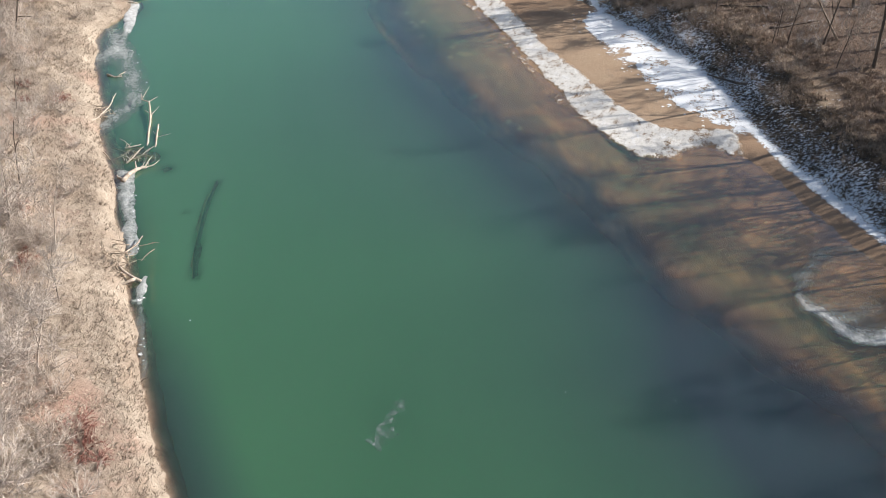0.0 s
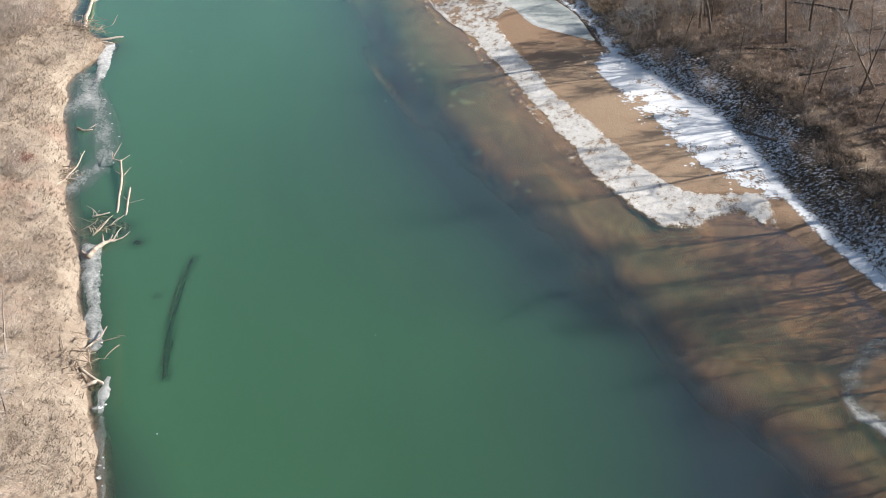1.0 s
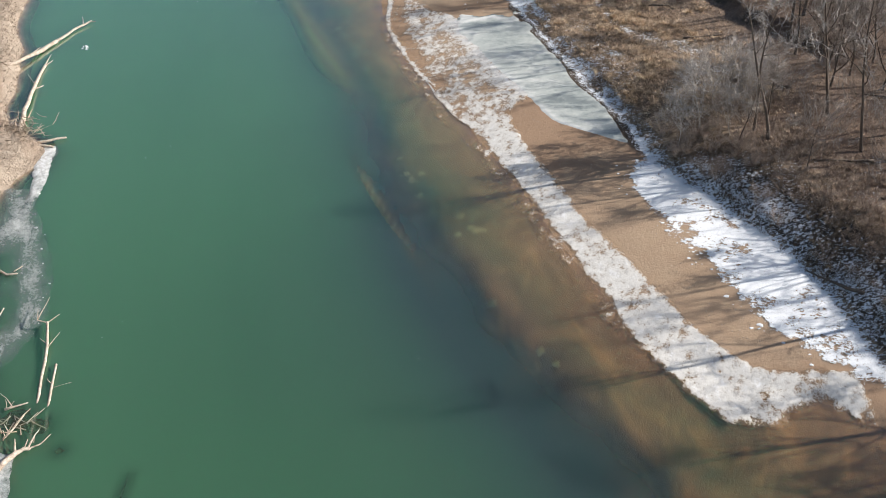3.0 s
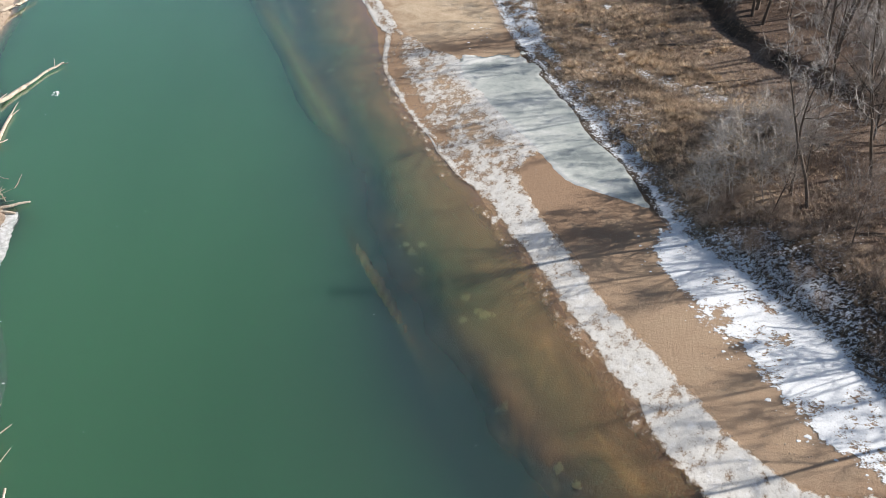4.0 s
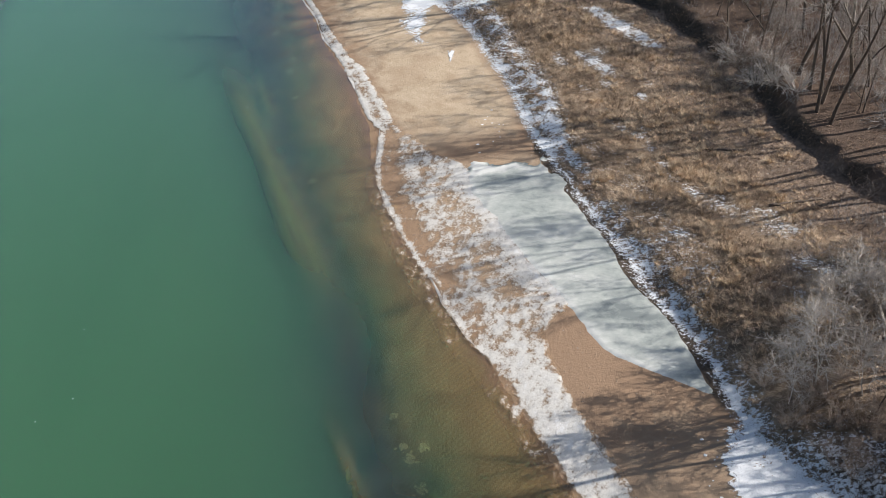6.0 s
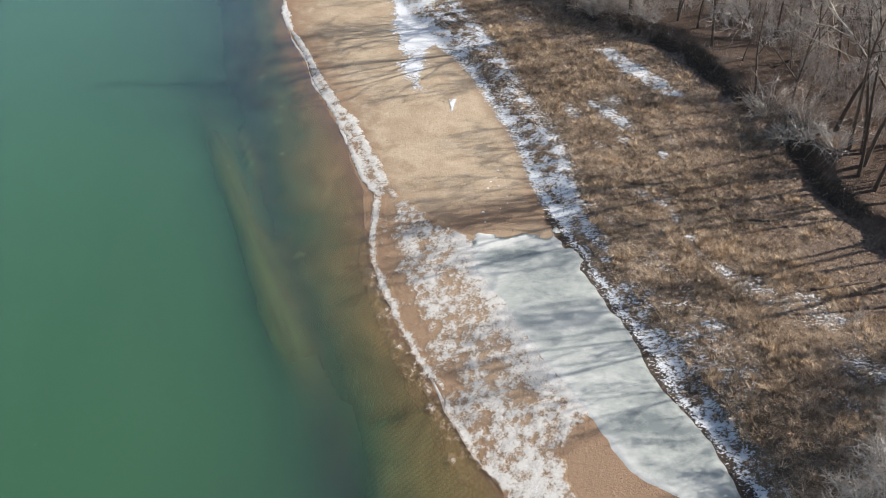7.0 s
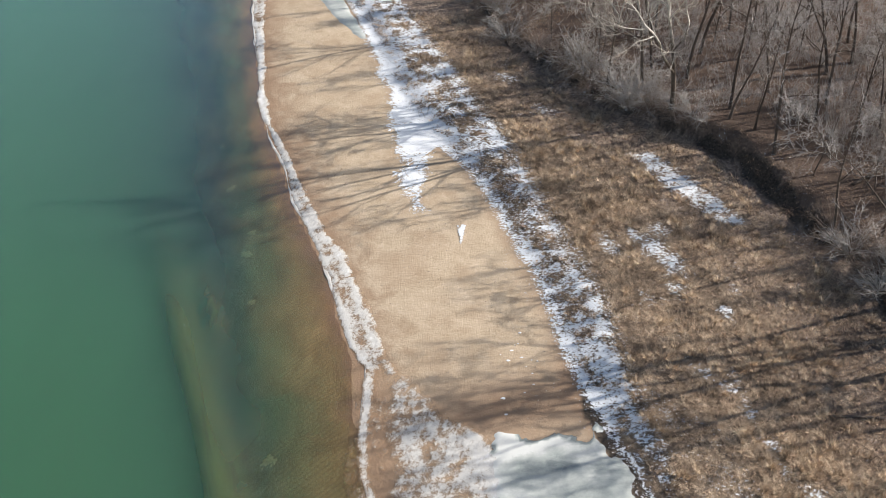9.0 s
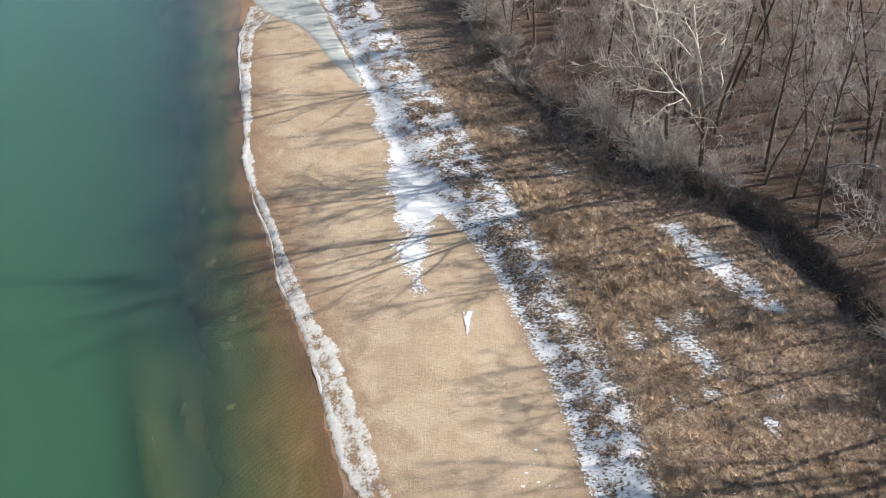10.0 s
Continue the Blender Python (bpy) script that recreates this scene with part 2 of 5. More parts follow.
def rime_material():
    """Shore ice: white rime in blotches over clear brown ice; 'frost' says how much of it is white."""
    m, nt = material("frosted_shore_ice")
    p = position(nt)
    along = stretched(nt, stretched(nt, p, 1, 1, 1, 20), 1.2, 0.85, 1.0)
    blot, mid, fine = noise_tex(nt, along, 0.5, 4, 0.55, 0.5), noise_tex(nt, along, 1.7, 7, 0.68, 0.2), noise_tex(nt, p, 7.0, 5, 0.75)
    frost = calc(nt, "ADD", attribute(nt, "frost"), calc(nt, "MULTIPLY", calc(nt, "SUBTRACT", blot, 0.5), 1.15))
    frost = calc(nt, "ADD", frost, calc(nt, "MULTIPLY", calc(nt, "SUBTRACT", mid, 0.5), 1.75))
    frost = calc(nt, "ADD", frost, calc(nt, "MULTIPLY", calc(nt, "SUBTRACT", fine, 0.5), 0.95))
    col = blend(nt, span(nt, frost, 0.25, 0.70), (0.48, 0.32, 0.185), (0.65, 0.625, 0.585))
    col = blend(nt, span(nt, noise_tex(nt, along, 2.2, 7, 0.70, 0.2), 0.48, 0.68, 0.0, 0.6), col, (0.39, 0.37, 0.36))
    col = blend(nt, span(nt, frost, 0.85, 1.2), col, (0.74, 0.73, 0.72))
    bumps = calc(nt, "ADD", mid, calc(nt, "MULTIPLY", fine, 0.5))
    solid = surface(nt, col, span(nt, frost, 0.2, 0.8, 0.3, 0.75), relief(nt, bumps, 0.5, 0.07), 0.4)
    clear = nt.nodes.new("ShaderNodeBsdfTransparent")
    return finish(m, nt, mix_shader(nt, span(nt, frost, 0.06, 0.80, 0.04, 0.97), clear.outputs[0], solid))


def pool_material():
    """Smooth cloudy ice of standing water, whiter where 'frost' is high."""
    m, nt = material("grey_pond_ice")
    p = position(nt)
    cloud, mid = noise_tex(nt, stretched(nt, p, 0.6, 1.5, 1, 10), 0.4, 6, 0.62, 0.8), noise_tex(nt, p, 2.4, 7, 0.72, 0.3)
    f = calc(nt, "ADD", attribute(nt, "frost"), calc(nt, "MULTIPLY", calc(nt, "SUBTRACT", cloud, 0.5), 1.7))
    f = calc(nt, "ADD", f, calc(nt, "MULTIPLY", calc(nt, "SUBTRACT", mid, 0.5), 0.8))
    col = ramp(nt, f, (0.05, (0.235, 0.26, 0.255)), (0.4, (0.41, 0.435, 0.41)), (0.72, (0.54, 0.555, 0.52)), (1.0, (0.70, 0.70, 0.665)))
    clear = nt.nodes.new("ShaderNodeBsdfTransparent")
    solid = surface(nt, col, span(nt, f, 0.2, 0.9, 0.3, 0.6), relief(nt, mid, 0.25, 0.03), 0.35)
    return finish(m, nt, mix_shader(nt, span(nt, f, -1.1, -0.7), clear.outputs[0], solid))


def snow_material(name, mottle, size=2.4):
    """Settled snow; mottle: how far stalks and litter break it up where the sheet's own cover is thin."""
    m, nt = material(name)
    p = position(nt)
    mid, fine = noise_tex(nt, p, 1.2, 5), noise_tex(nt, p, 9.0, 5, 0.7)
    col = ramp(nt, fine, (0.25, (0.62, 0.635, 0.66)), (0.55, (0.83, 0.845, 0.865)))
    h = calc(nt, "ADD", mid, calc(nt, "MULTIPLY", fine, 0.5))
    solid = surface(nt, col, 0.75, relief(nt, h, 0.6, 0.06), 0.3)
    stalks = noise_tex(nt, stretched(nt, p, 1.0, 1.4, 1.0, 20), size, 7, 0.76, 0.3)
    cover = calc(nt, "ADD", attribute(nt, "frost"), calc(nt, "MULTIPLY", calc(nt, "SUBTRACT", stalks, 0.5), mottle))
    clear = nt.nodes.new("ShaderNodeBsdfTransparent")
    return finish(m, nt, mix_shader(nt, span(nt, cover, -0.03, 0.07), clear.outputs[0], solid))


def bark_material(name, low, high, light=None, start=0.0, end=1.0):
    """Bark; light: the colour of the bare upper bark, between the heights start and end of the tree."""
    m, nt = material(name)
    tex = nt.nodes.new("ShaderNodeTexCoord")
    o = tex.outputs["Object"]
    n = noise_tex(nt, stretched(nt, o, 5, 5, 1.0), 2.0, 5, 0.7)
    info = nt.nodes.new("ShaderNodeObjectInfo")
    col = ramp(nt, n, (0.3, low), (0.7, high))
    col = blend(nt, info.outputs["Random"], col, blend(nt, 0.5, col, high, "MULTIPLY"))
    if light:
        up = calc(nt, "ADD", part_of(nt, o, 2), calc(nt, "MULTIPLY", calc(nt, "SUBTRACT", n, 0.5), 5.0))
        patch = span(nt, noise_tex(nt, o, 2.5, 4), 0.42, 0.6, 0.0, 0.35)
        col = blend(nt, calc(nt, "SUBTRACT", span(nt, up, start, end), patch, True), col, light)
    return finish(m, nt, surface(nt, col, 0.9, relief(nt, n, 0.6, 0.03), 0.2))


def blade_material(name, *stops):
    m, nt = material(name)
    g = nt.nodes.new("ShaderNodeNewGeometry")
    p = g.outputs["Position"]
    f = calc(nt, "ADD", calc(nt, "MULTIPLY", g.outputs["Random Per Island"], 0.24), calc(nt, "MULTIPLY", noise_tex(nt, p, 0.22, 4), 0.42))
    f = calc(nt, "ADD", f, calc(nt, "MULTIPLY", calc(nt, "SUBTRACT", noise_tex(nt, p, 1.3, 4, 0.6), 0.38), 0.95))
    return finish(m, nt, surface(nt, ramp(nt, f, *stops), 0.9, None, 0.1))


def plain_material(name, a, b, scale, rough=0.85, bump=0.05):
    m, nt = material(name)
    n = noise_tex(nt, nt.nodes.new("ShaderNodeTexCoord").outputs["Object"], scale, 5, 0.65, 0.5)
    return finish(m, nt, surface(nt, ramp(nt, n, (0.3, a), (0.7, b)), rough, relief(nt, n, 0.6, bump), 0.25))


M_GROUND, M_WATER = ground_material(), water_material()
M_SNOW, M_THINSNOW, M_BROKEN = snow_material("settled_snow", 3.0, 3.4), snow_material("thin_broken_snow", 3.6, 3.6), snow_material("broken_bank_snow", 6.5, 4.2)
M_REMNANT = snow_material("thin_snow_remnants", 3.6, 4.2)
M_SMOOTHSNOW = snow_material("drifted_snow", 0.8)
M_ICE = rime_material()
M_POND = pool_material()
M_FILM = ice_material("thin_river_ice", (0.72, 0.73, 0.73), (0.16, 0.20, 0.20), 0.03, 0.38)
M_BARK = bark_material("grey_brown_bark", (0.085, 0.065, 0.052), (0.20, 0.165, 0.14))
M_TWIG = bark_material("grey_twigs", (0.37, 0.34, 0.32), (0.68, 0.635, 0.60))
M_SYC = bark_material("sycamore_bark", (0.10, 0.075, 0.058), (0.22, 0.18, 0.145), (0.70, 0.66, 0.59), 4.5, 10.0)
M_SYCTWIG = bark_material("pale_sycamore_twigs", (0.52, 0.47, 0.41), (0.76, 0.71, 0.63))
M_SAPTWIG = bark_material("brown_grey_twigs", (0.26, 0.22, 0.19), (0.48, 0.42, 0.37))
M_PALETWIG = bark_material("silver_grey_stems", (0.42, 0.39, 0.36), (0.74, 0.70, 0.66))
M_BRUSH = bark_material("brown_brush_stems", (0.29, 0.23, 0.19), (0.50, 0.42, 0.36))
M_PALEBRUSH = bark_material("pale_grey_brush_stems", (0.34, 0.285, 0.25), (0.62, 0.55, 0.49))
M_DRIFT = plain_material("bleached_driftwood", (0.25, 0.19, 0.145), (0.62, 0.54, 0.455), 4.0)
M_DARKWOOD = plain_material("dark_wet_wood", (0.02, 0.018, 0.014), (0.05, 0.042, 0.032), 4.0)
M_STICK = plain_material("weathered_sticks", (0.20, 0.15, 0.11), (0.46, 0.37, 0.29), 5.0)
M_MEADOW = blade_material("dead_meadow_grass", (0.22, (0.23, 0.17, 0.12)), (0.46, (0.55, 0.41, 0.29)), (0.72, (0.93, 0.76, 0.565)))
M_DARKGRASS = blade_material("dark_weeds", (0.2, (0.10, 0.08, 0.06)), (0.5, (0.205, 0.158, 0.118)), (0.8, (0.35, 0.275, 0.205)))
M_BANKGRASS = blade_material("pale_bank_grass", (0.22, (0.22, 0.172, 0.135)), (0.48, (0.39, 0.318, 0.254)), (0.72, (0.62, 0.535, 0.44)))
M_STRAW = blade_material("pale_golden_straw", (0.22, (0.30, 0.215, 0.14)), (0.46, (0.68, 0.52, 0.36)), (0.72, (0.95, 0.80, 0.60)))
M_BANKTUFT = blade_material("tan_tussock_grass", (0.22, (0.15, 0.11, 0.085)), (0.48, (0.36, 0.275, 0.21)), (0.75, (0.62, 0.50, 0.39)))
M_STONE = plain_material("river_pebbles", (0.27, 0.20, 0.15), (0.60, 0.50, 0.40), 2.0)
M_CHIP = plain_material("white_ice", (0.7, 0.72, 0.74), (0.85, 0.86, 0.87), 6.0, 0.4)
M_ALGAE = plain_material("yellow_algae", (0.38, 0.30, 0.14), (0.56, 0.46, 0.22), 6.0)


# ---- plan of the river: lines given as (y, x) ----
def lattice(ix, iy, seed):
    v = np.sin(ix * 127.1 + iy * 311.7 + seed * 74.7) * 43758.5453
    return v - np.floor(v)


def value_noise(x, y, seed=0):
    ix, iy = np.floor(x), np.floor(y)
    fx, fy = x - ix, y - iy
    fx, fy = fx * fx * (3 - 2 * fx), fy * fy * (3 - 2 * fy)
    a, b = lattice(ix, iy, seed), lattice(ix + 1, iy, seed)
    c, d = lattice(ix, iy + 1, seed), lattice(ix + 1, iy + 1, seed)
    return (a * (1 - fx) + b * fx) * (1 - fy) + (c * (1 - fx) + d * fx) * fy


def fbm(x, y, size, octaves=4, seed=0):
    total, weight = 0.0, 0.0
    for k in range(octaves):
        total = total + value_noise(x / size * 2 ** k + 17.3 * k, y / size * 2 ** k - 9.1 * k, seed + k) * 0.55 ** k
        weight += 0.55 ** k
    return total / weight


def line(*points):
    ys, xs = zip(*points)

    def at(y):
        y = np.asarray(y, float)
        return (np.interp(y - 0.9, ys, xs) + 2 * np.interp(y, ys, xs) + np.interp(y + 0.9, ys, xs)) / 4
    return at


def step(a, b, v):
    t = np.clip((v - a) / (b - a), 0, 1)
    return t * t * (3 - 2 * t)


left_bank = line((-60, -1.57), (0, -9.43), (11.5, -13.99), (16.2, -16.11), (20.6, -17.61), (25.6, -19.26), (30, -20.59), (33.3, -21.69), (37.4, -23.11),
                 (42.7, -24.76), (46, -26.25), (49.6, -27.67), (55.5, -29.32), (61, -31.05), (65.5, -32.38), (69.3, -31.75), (71.5, -30.89),
                 (73.6, -30.65), (75.2, -31.83), (77, -34.58), (80, -36.31), (84, -36.47), (87, -37.1), (92, -38.51), (97.3, -40.87), (110, -42.44), (160, -48.73), (260, -51.88))
shoal_line = line((0, 33.01), (17, 25.55), (19, 23.27), (23.6, 20.83), (27, 18.08), (31, 15.96), (36, 14.07), (42, 11.79), (47, 8.49), (54, 5.34), (63, 1.89),
                  (70, -0.47), (80, -2.83), (90, -5.34), (103, -9.12), (112.5, -11.16), (120, -13.2), (133.6, -15.41), (152, -19.18), (165, -21.62), (260, -31.44))


def shoal_edge(y):
    """The outer edge of the shoal, a little farther out along the frozen pool."""
    return shoal_line(y) - 0.4 * step(56, 64, np.asarray(y, float)) * (1 - step(110, 120, np.asarray(y, float)))


ice_outer = line((43.2, 16.51), (46, 14.38), (50, 12.58), (54.6, 11.2), (60, 9.2), (67, 6.85), (72.5, 4.6), (75, 3.75), (79, 1.6), (82.5, 0.31), (88.5, -1.97),
                 (95, -3.93), (100.3, -4.09), (103, -3.85), (105, -4.87), (108.5, -5.9), (112.4, -6.92), (116, -8.1), (118.6, -9.12), (120.2, -9.9),
                 (124, -10.61), (130, -12.58), (133.6, -13.76), (142, -14.86), (151, -16.43), (157, -17.21), (162, -16.9), (175, -18.86))
ice_inner = line((45, 19.65), (47.6, 18.79), (51, 16.51), (55.5, 14.31), (59, 13.2), (63.5, 11.0), (67, 9.95), (71, 8.6), (74.4, 7.4), (79, 6.8), (84, 7.2),
                 (88, 6.2), (92.8, 4.5), (97, 3.2), (98.5, 0.94), (100, -0.08), (103.4, -2.44), (104.8, -3.14), (109, -4.17), (113.6, -5.58), (116, -7),
                 (122.4, -9.04), (126.8, -10.38), (132, -12.65), (137.5, -13.68), (149, -14.86), (157, -15.72), (162, -13.36), (175, -14.15))
waterline = line((-60, 48.73), (0, 42.2), (20, 33.9), (31, 29.8), (40, 26.5), (43.5, 24.76), (45.5, 21.22), (47, 17.69), (50, 12.66), (54.6, 10.95), (60, 8.9),
                 (67, 6.5), (75, 3.45), (82.5, 0.3), (88.5, -2.20), (95, -3.93), (100, -4.56), (105, -5.34), (112.4, -6.95), (120.2, -10.01), (124, -10.88),
                 (130, -12.92), (142, -15.04), (157, -17.01), (175, -19.36), (260, -28.30))
bank_toe = line((-60, 49.52), (0, 44.02), (20, 35.61), (31.6, 31.13), (41, 27.51), (46, 26.25), (48.6, 25.62), (53.7, 24.99), (58.6, 23.27), (62, 21.38), (66, 19.49),
                (67.5, 18.08), (69.4, 17.13), (71.5, 16.58), (75.4, 16.11), (78.5, 15.09), (81.5, 13.76), (85.6, 12.81), (89, 11.71), (92, 10.85), (97, 9.51),
                (102.5, 8.02), (108, 7.47), (111, 6.84), (113.7, 5.97), (119, 4.72), (123, 3.46), (126.5, 1.49), (132.3, -1.18), (138, -2.75), (145.5, -4.32),
                (153, -6.52), (163, -9.27), (175, -11.79), (260, -22.01))
scarp = line((-60, 62.9), (40, 45.6), (70, 39.5), (80, 37), (88, 34.2), (92, 31.6), (95, 29.9), (100, 28.9), (107, 28.3), (111, 26.6), (115, 25.5), (119, 24.6),
             (123.5, 22.4), (127, 19.2), (130, 16.2), (133, 13.7), (138, 10.9), (144, 7.9), (155, 4.9), (169, 1.2), (260, -11))
snow_left = line((46.6, 25.07), (48.5, 23.19), (49.5, 22.01), (51, 20.44), (55, 19.34), (57, 18.55), (60.5, 17.45), (63, 16.51), (65.2, 15.56), (67.5, 14.46), (68.5, 14.86), (69.5, 16.11))
mixed_right = line((68, 18.08), (72, 17.61), (78, 16.35), (85, 14.46), (90, 12.89), (98.9, 10.93), (103, 10.77), (108.5, 10.38), (113.5, 9.27), (121.5, 7.47),
                   (128, 5.74), (140, 2.04), (154, -2.44), (165, -5.9), (175, -8.65))
pond_left = line((72.6, 16.03), (73.6, 13.91), (75.3, 11.79), (76.7, 10.06), (80.7, 8.65), (83.9, 7), (88, 5.03), (92.8, 3.3), (96.5, 2.52), (98, 2.52))
# bars of pale silt in the deep water
bars = [line((55, 0.47), (57.4, -0.47), (62.4, -2.52), (65.9, -4.01), (70.4, -5.66), (75.5, -7.31), (78, -8.25)),
        line((80, -6.76), (83.5, -7.78), (90, -10.06), (97, -12.34), (108, -16.11), (120.6, -20.67), (128, -23.58)),
        line((102, -12.73), (104.5, -13.13), (108.6, -13.83), (116, -16.27))]


def bar_rise(x, y):
    r = 0.0
    for bar, lo, hi, wide, amount in ((bars[0], 56, 76.5, 0.7, 1.0), (bars[1], 80, 130, 2.3, 0.95), (bars[2], 102, 116, 0.5, 0.8)):
        w = 0.8 * wide * (0.6 + 0.8 * value_noise(y / 6.0, y * 0, 5))
        r = np.maximum(r, amount * np.exp(-((x - bar(y)) / w) ** 2) * step(lo, lo + 8, y) * (1 - step(lo + 0.5 * (hi - lo), hi, y)))
    return r


def height(x, y):
    """The lie of the land, 0 at the water's surface."""
    x, y = np.asarray(x, float), np.asarray(y, float)
    wob = (fbm(x, y, 4.0, 4, 3) - 0.5)
    wl, a, d, e, lb = waterline(y) + wob * 0.8, shoal_edge(y) + wob * 2.2, bank_toe(y) + wob * 0.7, scarp(y) + 0.4 + wob * 3.0 + (fbm(x, y, 1.7, 2, 16) - 0.5) * 1.6, left_bank(y) + wob * 1.1
    # river bed
    u = np.clip((wl - x) / np.maximum(wl - a, 2.0), 0, 1)
    south = step(66, 54, y)
    bed = 0.07 * np.clip(u * 14, 0, 1) + (0.46 - 0.08 * south) * u ** (1.9 - 0.4 * south) + 0.45 * np.clip(a - x, 0, 30) ** 2 / (np.clip(a - x, 0, 30) + 1.2) + wob * 0.12 * np.clip(u * 2, 0, 1)
    bed = np.minimum(bed, 1.1 * np.clip(x - lb, 0, 99) + 0.1)
    bed = np.clip(bed, -0.2, 4.2 + wob)
    rise = bar_rise(x, y)
    bed = bed * (1 - rise) + np.minimum(bed, 0.75) * rise
    river = -bed
    # sand bar, bank, meadow and wood on the far side
    t = np.clip((x - wl) / np.maximum(d - wl, 0.6), 0, 1)
    beach = 0.42 * t + 0.10 * np.sin(t * 3.14) + wob * 0.10 * t
    up = step(78, 90, y)
    inland = x - d
    meadow = 0.42 + 0.45 * step(0, 2.6, inland) + np.clip(inland, 0, 30) * 0.018 + wob * 0.35 * step(0, 3, inland)
    tall = (0.80 + 1.6 * np.clip(fbm(x * 0 + 3.0, y, 7.0, 3, 15) - 0.18, 0, 1))
    cliff = tall * (1 - 0.35 * step(124, 130, y)) * step(-0.9, 0.5, x - e) + np.clip(x - e, 0, 40) * 0.015
    wood = 0.42 + 0.7 * step(0, 3.0, inland) + 1.15 * step(1.0, 7.0, inland) + np.clip(inland, 0, 60) * 0.012 + wob * 0.9 * step(2, 9, inland)
    land = np.where(inland > 0, (meadow + cliff) * up + wood * (1 - up), beach)
    right = np.where(x > wl, land, river)
    # the steep near bank
    li = lb - x
    left = 0.75 * step(0, 1.3, li) + np.clip(li - 0.6, 0, 9) * 0.30 + np.clip(li - 9, 0, 60) * 0.03 + wob * 0.8 * step(0.5, 4, li)
    return np.where(x < lb, left, right)


def h1(x, y):
    return float(lie(np.array([x]), np.array([y]))[0])


def lie(x, y):
    """The height of the ground sheet as built, between its grid points."""
    i, j = np.clip(np.searchsorted(XS, x) - 1, 0, len(XS) - 2), np.clip(np.searchsorted(YS, y) - 1, 0, len(YS) - 2)
    u, v = (x - XS[i]) / (XS[i + 1] - XS[i]), (y - YS[j]) / (YS[j + 1] - YS[j])
    return (GZ[j, i] * (1 - u) + GZ[j, i + 1] * u) * (1 - v) + (GZ[j + 1, i] * (1 - u) + GZ[j + 1, i + 1] * u) * v


# ---- ground and water ----
def spread(lo, hi, cell, far):
    """Even steps from lo to hi, then ever wider ones out to far."""
    inner = list(np.arange(lo, hi + cell / 2, cell))
    out, s, v = [], cell, inner[-1]
    while v < far:
        s *= 1.35
        v += s
        out.append(v)
    back, s, v = [], cell, inner[0]
    while v > -far:
        s *= 1.35
        v -= s
        back.append(v)
    return np.array(back[::-1] + inner + out)


def grid_mesh(name, xs, ys, z, keep, mat, layers):
    """A sheet over the grid xs by ys; keep: which cells stand; layers: named values at its points."""
    nx, ny = len(xs), len(ys)
    X, Y = np.meshgrid(xs, ys)
    idx = np.arange(nx * ny).reshape(ny, nx)
    quads = np.stack([idx[:-1, :-1], idx[:-1, 1:], idx[1:, 1:], idx[1:, :-1]], -1)[keep]
    used = np.unique(quads)
    renum = np.zeros(nx * ny, int)
    renum[used] = np.arange(len(used))
    co = np.stack([X.ravel(), Y.ravel(), z.ravel()], 1)[used]
    me = bpy.data.meshes.new(name)
    me.from_pydata(co.tolist(), [], renum[quads].tolist())
    for key, v in layers.items():
        me.attributes.new(key, "FLOAT", "POINT").data.foreach_set("value", np.ascontiguousarray(v.ravel()[used], dtype=np.float32))
    me.polygons.foreach_set("use_smooth", [True] * len(me.polygons))
    me.materials.append(mat)
    return new(name, me)


XS, YS = spread(-53, 53, 0.5, 2500), spread(4, 172, 0.5, 2500)
GX, GY = np.meshgrid(XS, YS)
GZ = height(GX, GY)
inland = GX - bank_toe(GY)
up = step(78, 90, GY)
to_leaf = step(-12, -5, GX - scarp(GY)) * up + step(5, 11, inland) * (1 - up)
on_right = (GX > waterline(GY)).astype(float)
